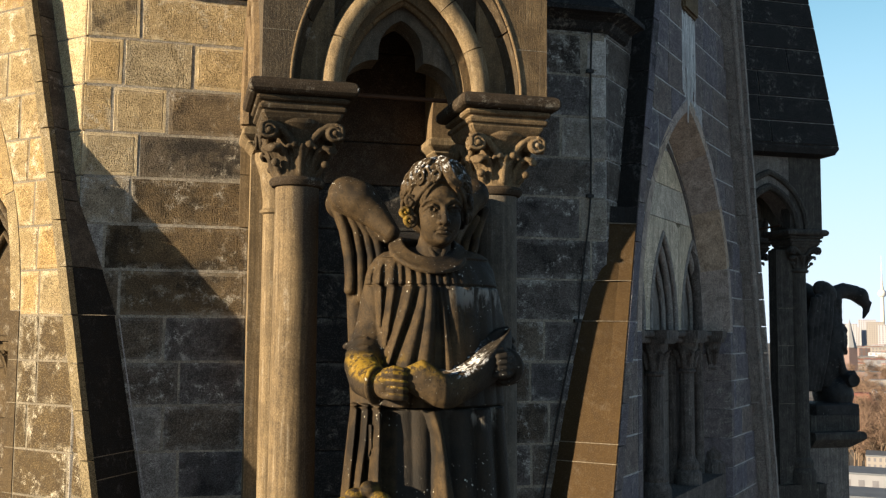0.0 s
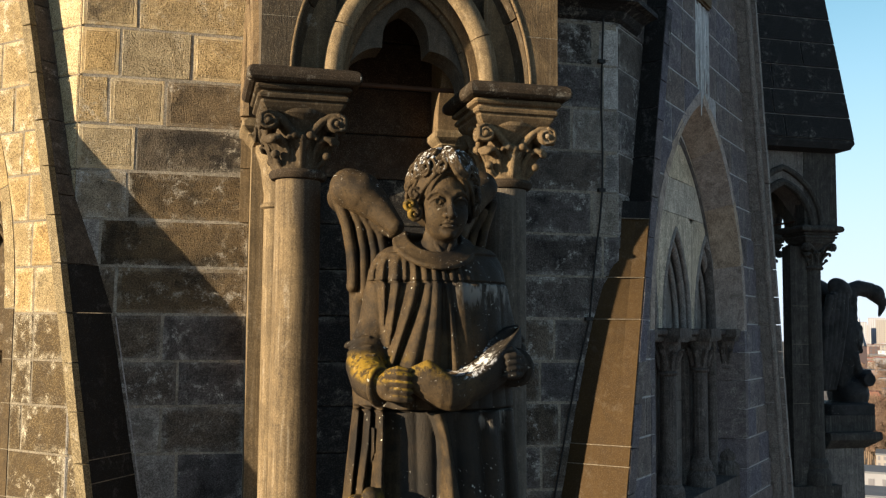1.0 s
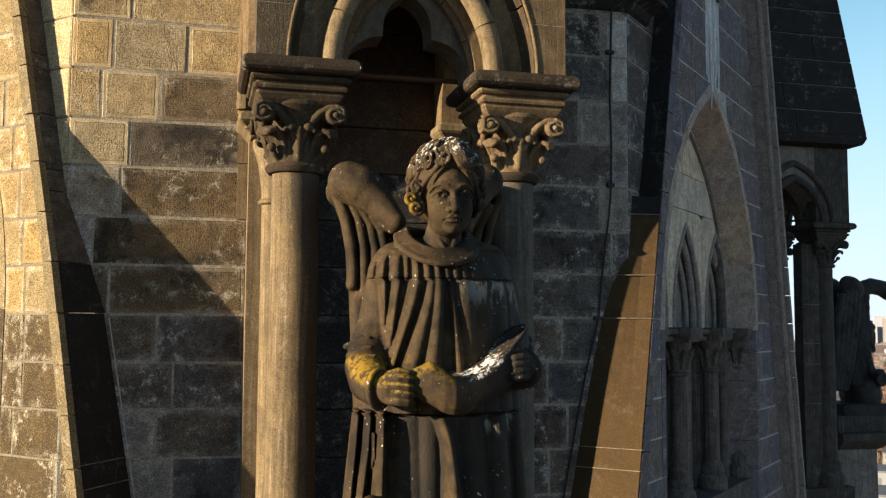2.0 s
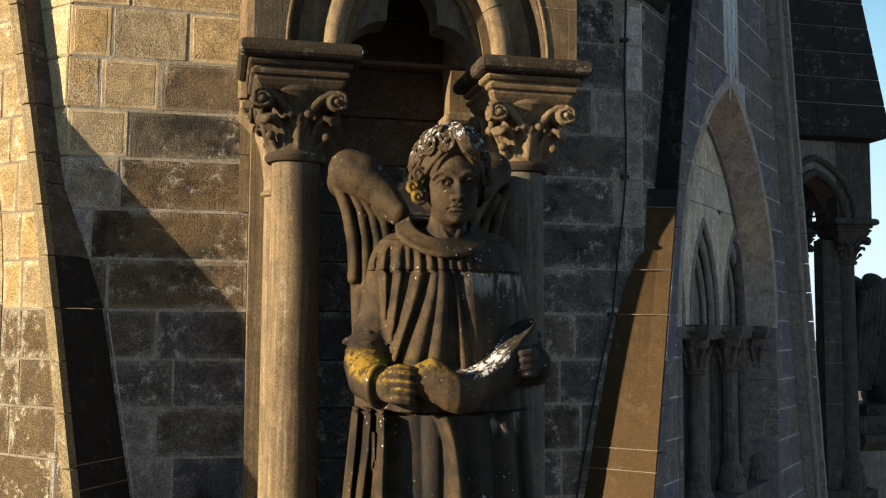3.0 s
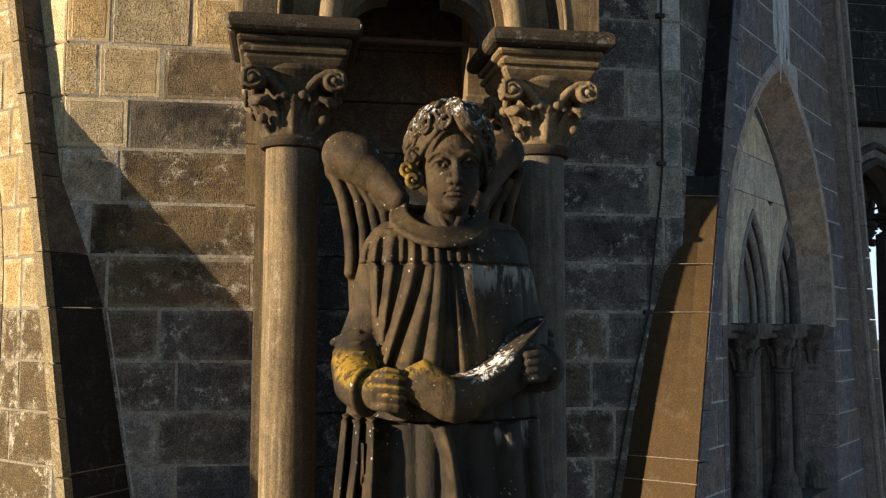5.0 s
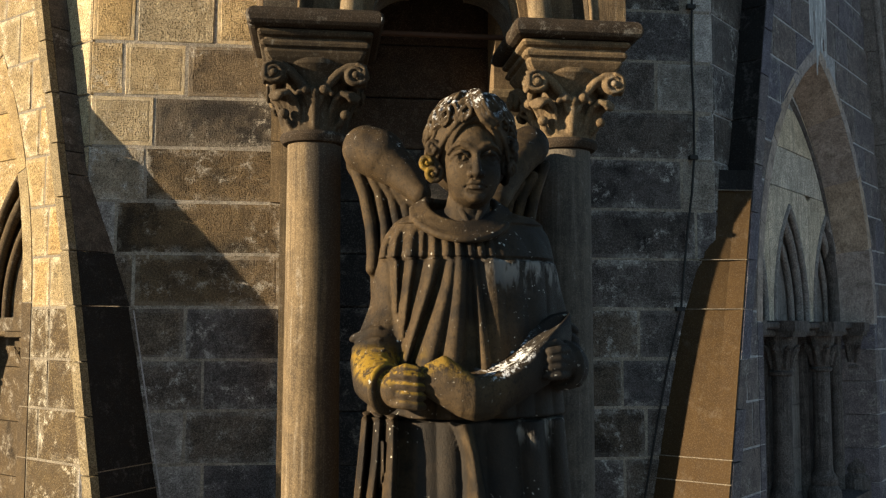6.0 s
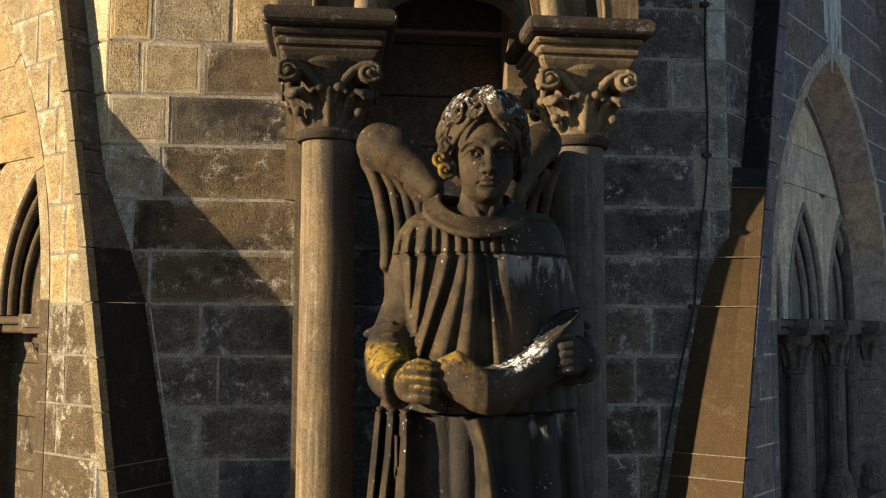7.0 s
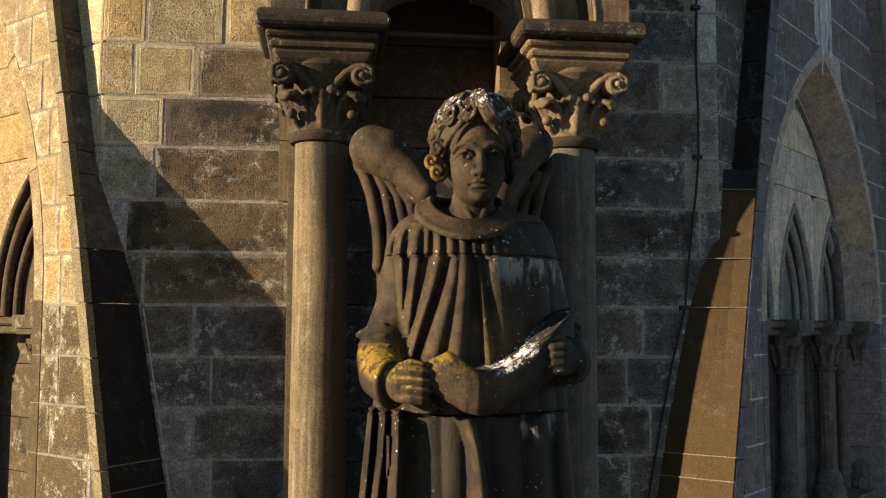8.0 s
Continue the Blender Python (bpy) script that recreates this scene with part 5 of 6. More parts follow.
            el = 1.5 - t * ((1.26 + 0.24 * abs(az) / 1.2) if front else 1.75)
            a2 = az + sway * math.sin(t * 11 + ph) * t + (0.22 * math.copysign(t * t, az) if front else 0.0)
            r, f = math.sin(a2) * math.cos(el), math.cos(a2) * math.cos(el)
            grow = 1 + (lift + 0.005 * math.sin(t * 15 + ph * 2)) / 0.15
            pts.append(H(0.149 * r * grow, -0.018 + 0.02 * (1 - t) + 0.154 * f * grow, 0.112 + 0.153 * math.sin(el) * grow))
            rad.append(size * (0.7 + 0.4 * math.sin(t * 3.1)))
        h.rope(pts, rad, 0.0012)
    for i in range(78):          # curls round the brow, temples and nape
        az = rng.uniform(1.05, 3.14) * rng.choice((-1, 1))
        q = rng.uniform(-0.03, 0.15)
        wide = 0.148 * math.sqrt(max(0.25, 1 - ((q - 0.07) / 0.19) ** 2)) + 0.010
        centre = Vector(H(math.sin(az) * wide, -0.022 + math.cos(az) * wide, q))
        outw = (centre - Vector(H(0, -0.02, q))).normalized()
        side = outw.cross(Vector((0, 0, 1))).normalized()
        size, tw = rng.uniform(0.016, 0.026), rng.choice((-1, 1))
        ph = rng.uniform(0, 6.28)
        pts = [tuple(centre + side * size * (1 - 0.8 * t) * math.cos(ph + tw * 8 * t) + Vector((0, 0, 1)) * size * (1 - 0.8 * t) * math.sin(ph + tw * 8 * t) + outw * 0.012 * t) for t in [i2 / 11 for i2 in range(12)]]
        h.rope(pts, [0.0095 - 0.0035 * t for t in [i2 / 11 for i2 in range(12)]], 0.002)
    for s, list_ in ((-1, ((0.138, 0.045, 0.065), (0.160, 0.04, 0.010), (0.140, 0.045, -0.030))), (1, ((0.128, 0.04, 0.085), (0.138, 0.03, 0.04), (0.134, 0.03, -0.005)))):
        for r, f, u in list_:    # large side curls
            pts = [H(s * r + 0.034 * (1 - 0.85 * t) * math.cos(s * 9.5 * t + 1), f + 0.02 * t, u + 0.034 * (1 - 0.85 * t) * math.sin(s * 9.5 * t + 1)) for t in [i2 / 14 for i2 in range(15)]]
            h.ball(H(s * r, f - 0.018, u), (0.028, 0.024, 0.028), 0.01)
            h.rope(pts, [0.012 - 0.005 * i2 / 14 for i2 in range(15)], 0.002)
    for s in (-1, 1):            # locks swept from the parting along the brow to the temples
        for j in range(7):
            up, fw = 0.013 * j, -0.010 * j
            wave = [0.006 * math.sin(1.9 * i + 1.3 * j) for i in range(6)]
            h.rope([H(s * 0.006 + 0.012, 0.128 + fw, 0.170 + up + wave[0]), H(s * 0.040, 0.124 + fw, 0.156 + up + wave[1]), H(s * 0.072, 0.108 + fw, 0.130 + up + wave[2]), H(s * 0.098, 0.086 + fw, 0.096 + up + wave[3]), H(s * 0.116, 0.064 + fw, 0.056 + up + wave[4]), H(s * 0.126, 0.048 + fw, 0.020 + up + wave[5])], [0.006, 0.0095, 0.0105, 0.0105, 0.0100, 0.006], 0.0015)
    for dx, dz in ((-0.006, -0.004), (0.004, 0.004), (0.016, 0.012)):          # forelock
        h.rope([H(0.0 + dx, 0.080, 0.256 + dz * 0.4), H(0.000 + dx, 0.124, 0.228 + dz), H(0.010 + dx, 0.150, 0.182 + dz), H(0.028 + dx, 0.158, 0.144 + dz), H(0.054 + dx, 0.152, 0.126 + dz), H(0.080 + dx, 0.132, 0.142 + dz)], [0.008, 0.011, 0.013, 0.013, 0.011, 0.006], 0.003)
    v2, f2 = h.skin()

    # open scroll: sections of x, top edge, lower edge, rear edge
    bm = bmesh.new()
    sec = [(-0.255, 4.245, 44.862, 4.25, 44.835, 4.42, 44.84), (-0.235, 4.236, 44.868, 4.24, 44.818, 4.42, 44.84), (-0.19, 4.208, 44.892, 4.212, 44.788, 4.42, 44.85), (-0.138, 4.182, 44.919, 4.186, 44.752, 4.42, 44.865), (-0.09, 4.164, 44.886, 4.172, 44.722, 4.42, 44.87),
           (-0.045, 4.150, 44.852, 4.172, 44.708, 4.42, 44.885), (0.0, 4.172, 44.850, 4.195, 44.708, 4.42, 44.90), (0.06, 4.192, 44.868, 4.215, 44.735, 4.42, 44.925), (0.12, 4.210, 44.902, 4.235, 44.765, 4.42, 44.955),
           (0.17, 4.228, 44.940, 4.255, 44.79, 4.42, 44.985), (0.22, 4.258, 44.978, 4.285, 44.815, 4.43, 45.02), (0.27, 4.305, 45.015, 4.33, 44.845, 4.44, 45.052), (0.31, 4.36, 45.045, 4.375, 44.88, 4.445, 45.062), (0.335, 4.41, 45.060, 4.42, 44.92, 4.45, 45.066)]
    cols = list(zip(*sec))
    xs = np.linspace(sec[0][0], sec[-1][0], 84)
    rows = []
    for xx in xs:
        ty, tz, by, bz, ky, kz = (float(np.interp(xx, cols[0], cols[i])) for i in range(1, 7))
        line = [(ty, tz), (ty * 0.75 + by * 0.25 - 0.014, tz * 0.75 + bz * 0.25), ((ty + by) / 2 - 0.022, (tz + bz) / 2), (ty * 0.25 + by * 0.75 - 0.016, tz * 0.25 + bz * 0.75), (by, bz), (by + 0.09, bz - 0.004), (ky + 0.02, bz + 0.03), (ky, kz), (ky - 0.02, kz - 0.012), ((ty + ky) / 2 + 0.03, (tz + kz) / 2 - 0.026), (ty + 0.03, tz - 0.012), (ty + 0.012, tz - 0.001)]
        rows.append([bm.verts.new(P(xx, y2, z2)) for y2, z2 in line])
    m = len(rows[0])
    for p, q in zip(rows, rows[1:]):
        for i in range(m):
            bm.faces.new((p[i], p[(i + 1) % m], q[(i + 1) % m], q[i]))
    bm.faces.new(rows[0]), bm.faces.new(rows[-1])
    bmesh.ops.recalc_face_normals(bm, faces=bm.faces)
    bm.verts.index_update()
    v3 = np.array([v.co[:] for v in bm.verts])
    f3 = [[v.index for v in f.verts] for f in bm.faces]
    bm.free()
    n1, n2 = len(v1), len(v2)
    me = bpy.data.meshes.new("statue")
    me.from_pydata(np.concatenate([v1, v2, v3]).tolist(), [], f1.tolist() + (f2 + n1).tolist() + [[i + n1 + n2 for i in f] for f in f3])
    paper = me.attributes.new("paper", "FLOAT", "POINT")
    paper.data.foreach_set("value", [0.0] * (n1 + n2) + [1.0] * len(v3))
    me.materials.append(STATUE_STONE)
    me.polygons.foreach_set("use_smooth", [True] * len(me.polygons))
    return new("statue", me)


def eagle():
    rng = random.Random(8)
    bm = bmesh.new()
    P = lambda u, y, z: (CX + u, y, z)
    tube(bm, [P(0, 4.62, 44.35), P(0, 4.55, 44.7), P(0, 4.46, 45.0), P(0, 4.49, 45.25), P(0, 4.48, 45.45), P(0, 4.40, 45.58), P(0, 4.25, 45.63), P(0, 4.08, 45.60), P(0, 3.95, 45.52), P(0, 3.90, 45.44)], [0.16, 0.21, 0.20, 0.15, 0.12, 0.115, 0.105, 0.105, 0.10, 0.06], 18)
    tube(bm, [P(0, 3.93, 45.56), P(0, 3.88, 45.47), P(0, 3.90, 45.36), P(0, 3.95, 45.25)], [0.05, 0.065, 0.045, 0.012], 12)
    ball(bm, P(0, 4.02, 45.58), (0.115, 0.14, 0.10))
    ball(bm, P(0, 4.44, 45.02), (0.2, 0.17, 0.26))
    for s in (-1, 1):
        ball(bm, P(s * 0.20, 4.68, 45.60), (0.08, 0.19, 0.13), (28, 0, 0))
        for j in range(5):
            tube(bm, [P(s * (0.22 + 0.012 * j), 4.60 + 0.07 * j, 45.64 - 0.03 * j), P(s * 0.25, 4.66 + 0.07 * j, 45.2), P(s * 0.24, 4.74 + 0.06 * j, 44.7), P(s * 0.2, 4.8 + 0.05 * j, 44.3)], [0.045, 0.05, 0.045, 0.03], 8)
        tube(bm, [P(s * 0.11, 4.48, 44.75), P(s * 0.12, 4.42, 44.6), P(s * 0.12, 4.34, 44.5)], [0.11, 0.08, 0.05], 10)
        for j in range(3):
            tube(bm, [P(s * 0.12 + 0.05 * (j - 1), 4.34, 44.52), P(s * 0.12 + 0.07 * (j - 1), 4.26, 44.54), P(s * 0.12 + 0.075 * (j - 1), 4.22, 44.48)], [0.035, 0.035, 0.02], 8)
    ball(bm, P(0, 4.45, 44.25), (0.30, 0.24, 0.24))
    tube(bm, [P(-0.3, 4.34, 44.44), P(0.3, 4.34, 44.44)], 0.09, 12)
    box(bm, CX - 0.34, CX + 0.34, 4.30, 4.95, 43.985, 44.14)
    for i in range(90):
        a, z = rng.uniform(3.4, 6.0), rng.uniform(44.8, 45.5)
        r = 0.19 if z < 45.15 else 0.135
        ball(bm, P(r * math.cos(a), 4.47 + r * math.sin(a), z), (0.03, 0.02, 0.045), (0, 0, math.degrees(a)), 8, 6)
    ob = sculpted("statue", bm, EAGLE_STONE, 0.014)
    ob.matrix_world = QUARTER
    return ob


def statue_stone(name, light, dark, soot, lichen):
    k = Mat(name)
    at = k.coord.outputs["Object"]
    big, mid, fine = k.noise(3.0, 5, at=at), k.noise(14.0, 5, 0.65, at=at), k.noise(150.0, 3, 0.7, at=at)
    col = k.mix(k.ramp(mid, 0.3, 0.7), dark, light)
    col = k.mix(k.ramp(big, 0.44, 0.62, 0, 0.9), col, soot)
    grain = k.noise(85.0, 4, 0.85, at=at)
    col = k.mix(k.math("MULTIPLY", k.ramp(grain, 0.50, 0.38), 0.6), col, soot)
    z, x = k.axis(at, 2), k.axis(at, 0)
    up = k.axis(k.geo.outputs["Normal"], 2)
    if lichen:
        # yellow lichen grows on the upper side of the near sleeve, scroll and hem
        patch = k.math("MULTIPLY", k.ramp(z, 44.74, 44.82), k.ramp(z, 44.96, 44.90))
        patch = k.math("MULTIPLY", patch, k.ramp(x, CX + 0.02, CX - 0.08))
        low = k.math("MULTIPLY", k.ramp(z, 44.40, 44.3), k.ramp(x, CX - 0.12, CX - 0.22))
        curl = k.math("MULTIPLY", k.ramp(z, 45.50, 45.53), k.math("MULTIPLY", k.ramp(z, 45.62, 45.58), k.math("MULTIPLY", k.ramp(x, CX - 0.14, CX - 0.17), k.ramp(k.axis(at, 1), 4.62, 4.55))))
        patch = k.math("ADD", k.math("MULTIPLY", k.math("MAXIMUM", patch, low), k.math("MULTIPLY", k.ramp(up, 0.0, 0.55), k.ramp(k.math("ADD", x, k.math("MULTIPLY", up, 0.12)), CX + 0.12, CX - 0.20))), k.math("MULTIPLY", curl, 0.7))
        patch = k.math("MULTIPLY", patch, k.ramp(k.noise(26.0, 8, 0.8, at=at), 0.42, 0.54))
        col = k.mix(k.math("MULTIPLY", patch, 0.8), col, (0.27, 0.165, 0.016))
        # shade painted dark on the robe's side off the sun and between the skirt's folds
        painted_shade = k.math("MULTIPLY", k.ramp(k.math("ADD", x, k.math("MULTIPLY", mid, 0.10)), CX + 0.10, CX + 0.24), k.ramp(z, 45.42, 45.36))
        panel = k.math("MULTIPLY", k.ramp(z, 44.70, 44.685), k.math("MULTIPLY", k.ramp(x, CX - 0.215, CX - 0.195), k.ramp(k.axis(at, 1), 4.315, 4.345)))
        painted_shade = k.math("MAXIMUM", painted_shade, panel)
        col = k.mix(k.math("MULTIPLY", painted_shade, k.ramp(mid, 0.25, 0.5, 0.40, 0.75)), col, (0.0165, 0.0155, 0.0145))
    # bird droppings on upward faces
    spots = k.ramp(k.noise(34.0, 6, 0.72, at=at, distort=0.8), 0.62, 0.67)
    spots = k.math("MULTIPLY", spots, k.ramp(up, 0.15, 0.6))
    area = k.math("MAXIMUM", k.ramp(z, 45.66, 45.74), 0.3)
    hair = k.math("MULTIPLY", k.ramp(k.noise(26.0, 5, 0.7, at=at, stretch=(1.6, 1.6, 0.8)), 0.52, 0.60), k.math("MULTIPLY", k.ramp(z, 45.68, 45.78), k.math("MULTIPLY", k.ramp(up, 0.1, 0.5), k.ramp(k.axis(at, 1), 4.72, 4.66))))
    white = k.math("MAXIMUM", k.math("MULTIPLY", spots, area), k.math("MULTIPLY", hair, 0.8))
    if lichen:
        book = k.math("MULTIPLY", k.math("MULTIPLY", k.ramp(z, 44.80, 44.84), k.ramp(z, 45.06, 45.02)), k.math("MULTIPLY", k.ramp(x, CX - 0.02, CX + 0.05), k.ramp(up, 0.25, 0.5)))
        book = k.math("MULTIPLY", book, k.math("MULTIPLY", k.ramp(k.noise(13.0, 8, 0.8, at=at), 0.49, 0.54), k.ramp(k.noise(55.0, 3, 0.7, at=at), 0.42, 0.50)))
        sheet = k.t.nodes.new("ShaderNodeAttribute")
        sheet.attribute_name = "paper"
        book = k.math("MULTIPLY", k.math("MULTIPLY", book, sheet.outputs["Fac"]), k.ramp(x, CX + 0.22, CX + 0.14))
        white = k.math("MAXIMUM", white, book)
        # pale lime runs below the two joints
        run = k.math("MULTIPLY", k.ramp(k.noise(9.0, 4, 0.6, at=at, stretch=(1.4, 1.4, 0.5)), 0.54, 0.62), k.math("MAXIMUM", k.math("MULTIPLY", k.ramp(z, 45.10, 45.22), k.ramp(z, 45.25, 45.24)), k.math("MULTIPLY", k.ramp(z, 44.58, 44.68), k.ramp(z, 44.695, 44.688))))
        run = k.math("MULTIPLY", run, k.ramp(x, CX + 0.0, CX + 0.1))
        col = k.mix(k.math("MULTIPLY", run, 0.6), col, (0.30, 0.28, 0.25))
    col = k.mix(k.math("MULTIPLY", white, 0.9), col, (0.72, 0.73, 0.74))
    speck = k.math("MULTIPLY", k.ramp(k.noise(62.0, 2, 0.5, at=at), 0.68, 0.71), k.ramp(k.noise(5.0, 3, 0.6, at=at), 0.48, 0.6))
    col = k.mix(k.math("MULTIPLY", speck, 0.7), col, (0.6, 0.57, 0.5))
    h = k.math("ADD", k.math("ADD", k.math("MULTIPLY", fine, 0.45), k.math("MULTIPLY", grain, 0.6)), mid)
    return k.done(col, h, 0.0055, 1.0, 0.66, 0.14)


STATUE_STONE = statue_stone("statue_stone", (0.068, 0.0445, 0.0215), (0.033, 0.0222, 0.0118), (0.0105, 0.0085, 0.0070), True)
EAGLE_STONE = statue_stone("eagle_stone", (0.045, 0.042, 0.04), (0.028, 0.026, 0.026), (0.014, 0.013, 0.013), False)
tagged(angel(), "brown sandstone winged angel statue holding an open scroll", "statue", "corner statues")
tagged(eagle(), "soot-black stone eagle statue with hooked beak on a block", "statue", "corner statues")

# ---- string course, cable ----
bm = bmesh.new()
prof = [(0.0, 47.22), (0.03, 47.24), (0.06, 47.29), (0.12, 47.32), (0.17, 47.33), (0.17, 47.365), (0.10, 47.42), (0.0, 47.52)]
plan = [(CX - HALF - 0.26, WALL_Y + 0.26), (CX - HALF, WALL_Y), (CX + HALF, WALL_Y), (CX + HALF + 0.26, WALL_Y + 0.26)]
out = [(-0.7071, -0.7071), (-0.4142, -1.0), (0.4142, -1.0), (0.7071, -0.7071)]
rows = [[bm.verts.new((x + nx * d, y + ny * d, z)) for d, z in prof] for (x, y), (nx, ny) in zip(plan, out)]
for p, q in zip(rows, rows[1:]):
    for i in range(len(prof) - 1):
        bm.faces.new((p[i], p[i + 1], q[i + 1], q[i]))
cornice = part("string_course", bm, ROOF_STONE)
tagged(cornice, "projecting dark sandstone string course on the tower wall", "string course", kind="structure")

cable = empty("cable", (2.24, WALL_Y - 0.02, 44.0), "thin black lightning cable clipped to the ashlar wall", "cable")
bm = bmesh.new()
line = [(2.262, 47.6), (2.256, 47.3), (2.244, 46.93), (2.236, 46.6), (2.244, 46.3), (2.241, 46.016), (2.222, 45.8), (2.194, 45.6), (2.166, 45.35), (2.143, 45.12), (2.06, 44.8), (1.98, 44.42), (1.89, 43.95), (1.80, 43.4)]
tube(bm, [(x, WALL_Y - 0.022, z) for x, z in line], 0.007, 6)
part("wire", bm, CABLE, cable, smooth=True)
for x, z in ((2.244, 46.93), (2.241, 46.016), (2.143, 45.12)):
    bm = bmesh.new()
    box(bm, x - 0.03, x + 0.02, WALL_Y - 0.035, WALL_Y + 0.012, z - 0.012, z + 0.012)
    part("clip", bm, CABLE, cable)

# ---- spout stone on the shaded gable ----
G45 = TOWER @ Matrix.Rotation(radians(45), 4, "Z") @ Matrix.Translation((0, -RIB, 0))
bm = bmesh.new()
box(bm, -0.22, 0.22, DEEP - 0.05, DEEP + 0.05, 48.0, 48.4)
bmesh.ops.bevel(bm, geom=bm.edges[:], offset=0.02, segments=2, affect="EDGES")
bm.transform(G45)
sp = part("spout_stone", bm, TAB_STONE)
tagged(sp, "dark projecting spout stone set high in the gable", "spout")
k = Mat("lime_wash_stain")
streaks = k.ramp(k.noise(7.0, 6, 0.7, stretch=(9, 9, 0.9)), 0.46, 0.62)
WASH = k.done(k.mix(streaks, (0.52, 0.52, 0.52), (0.88, 0.88, 0.87)), k.noise(60), 0.003, 0.6)
bm = bmesh.new()
rng = random.Random(11)
for i in range(84):
    x = rng.choice((-0.19, -0.11, -0.03, 0.05, 0.11, 0.18)) + rng.gauss(0.0, 0.024)
    z1 = 48.0 - abs(rng.gauss(0, 0.22))
    ln = rng.uniform(0.08, 0.62)
    w = rng.uniform(0.0010, 0.0036)
    prism(bm, [(x - w, z1), (x + w, z1), (x + w * 0.4, z1 - ln), (x - w * 0.4, z1 - ln)], DEEP - 0.019, DEEP - 0.010)
bm.transform(G45)
st = part("lime_streaks", bm, WASH)
tagged(st, "white lime streaks running down the gable below the spout", "stain", kind="stuff")

# ---- city in the distance ----
AZ0 = 38.3


def far(az, d, z=0.0):
    """A place in the distance: compass angle from the tower's depth axis, and distance."""
    return Vector((d * math.sin(radians(az)), d * math.cos(radians(az)), z))


def plain(name, a, b, scale=0.2, rough=0.85):
    k = Mat(name)
    return k.done(k.mix(k.noise(scale, 4), a, b), rough=rough)


# distance haze is put into these city colours: cooled, low in contrast
CITY_WHITE = plain("hazed_pale_stucco", (0.27, 0.275, 0.32), (0.33, 0.335, 0.38))
CITY_CREAM = plain("hazed_cream_stucco", (0.21, 0.195, 0.19), (0.26, 0.24, 0.23))
CITY_GREY = plain("hazed_grey_stucco", (0.18, 0.185, 0.21), (0.25, 0.255, 0.28))
CITY_BRICK = plain("red_brick", (0.15, 0.11, 0.11), (0.20, 0.145, 0.14))
TILE_ROOF = plain("red_tile_roof", (0.16, 0.055, 0.045), (0.22, 0.08, 0.065), 0.6)
FLAT_ROOF = plain("bitumen_roof", (0.07, 0.08, 0.10), (0.16, 0.17, 0.19), 0.15)
CITY_GLASS = plain("dark_window", (0.12, 0.12, 0.14), (0.18, 0.18, 0.2), 0.5, 0.25)
CONCRETE = plain("pale_concrete", (0.42, 0.40, 0.38), (0.48, 0.46, 0.44), 0.05)
STEEL = plain("steel_panels", (0.40, 0.40, 0.42), (0.52, 0.52, 0.54), 0.2, 0.4)


def building(at, w, d, h, turn, wallmat, roofmat, label, pitched=False, floors=4, bays=5):
    b = new("building")
    b.location, b.rotation_euler = at, (0, 0, radians(turn))
    ORIGIN[b] = Vector((0, 0, 0))
    tagged(b, label, "building")
    bm = bmesh.new()
    box(bm, -w / 2, w / 2, -d / 2, d / 2, 0, h)
    wall = part("wall", bm, wallmat, b)
    bm = bmesh.new()
    if pitched:
        prism(bm, [(-w / 2 - 0.4, h), (w / 2 + 0.4, h), (w / 2 - 3.0, h + 5.0), (-w / 2 + 3.0, h + 5.0)], -d / 2 - 0.4, d / 2 + 0.4)
    else:
        box(bm, -w / 2 - 0.2, w / 2 + 0.2, -d / 2 - 0.2, d / 2 + 0.2, h, h + 0.5)
    part("roof", bm, roofmat, b)
    sx, sz = w / bays, h / floors
    me = None
    for face in (-1, 1):
        for i in range(bays):
            for j in range(floors):
                if me is None:
                    bm = bmesh.new()
                    box(bm, -sx * 0.22, sx * 0.22, -0.06, 0.06, -sz * 0.28, sz * 0.28)
                    me = mesh_from("window", bm, CITY_GLASS)
                o = new("window", me)
                o.parent = b
                o.location = (-w / 2 + sx * (i + 0.5), face * d / 2, sz * (j + 0.55))
    return b


def tv_tower():
    at = far(38.93, 4400)
    t = empty("television_tower", at, "distant slender concrete television tower with steel sphere", "tower")
    x, y = at.x, at.y
    bm = bmesh.new()
    lathe(bm, [(17, 0), (11, 20), (8.6, 60), (7.2, 130), (6.3, 185), (5.5, 202)], x, y, 24)
    part("shaft", bm, CONCRETE, t, smooth=True)
    bm = bmesh.new()
    ball(bm, (x, y, 214), 17, u=24, v=16)
    part("sphere", bm, STEEL, t, smooth=True)
    bm = bmesh.new()
    lathe(bm, [(6.5, 229), (6.0, 238), (4.2, 246), (4.0, 262), (2.6, 266), (2.4, 290), (1.7, 295), (1.5, 330), (0.9, 335), (0.7, 368)], x, y, 16)
    part("antenna", bm, CONCRETE, t, smooth=True)


tv_tower()
rng = random.Random(40)
for az, d, w, h, m, fl in ((37.15, 3300, 60, 78, CITY_WHITE, 12), (37.75, 3500, 38, 70, CITY_CREAM, 12), (38.15, 3400, 52, 92, CITY_WHITE, 14), (38.55, 3300, 50, 84, CITY_CREAM, 14), (39.3, 3200, 70, 74, CITY_WHITE, 12), (39.9, 3500, 60, 80, CITY_WHITE, 12), (40.6, 3400, 60, 70, CITY_CREAM, 12)):
    building(far(az, d), w, 18, h, -az, m, CITY_GREY, "pale high-rise slab block in the hazy distance", False, fl, 8)
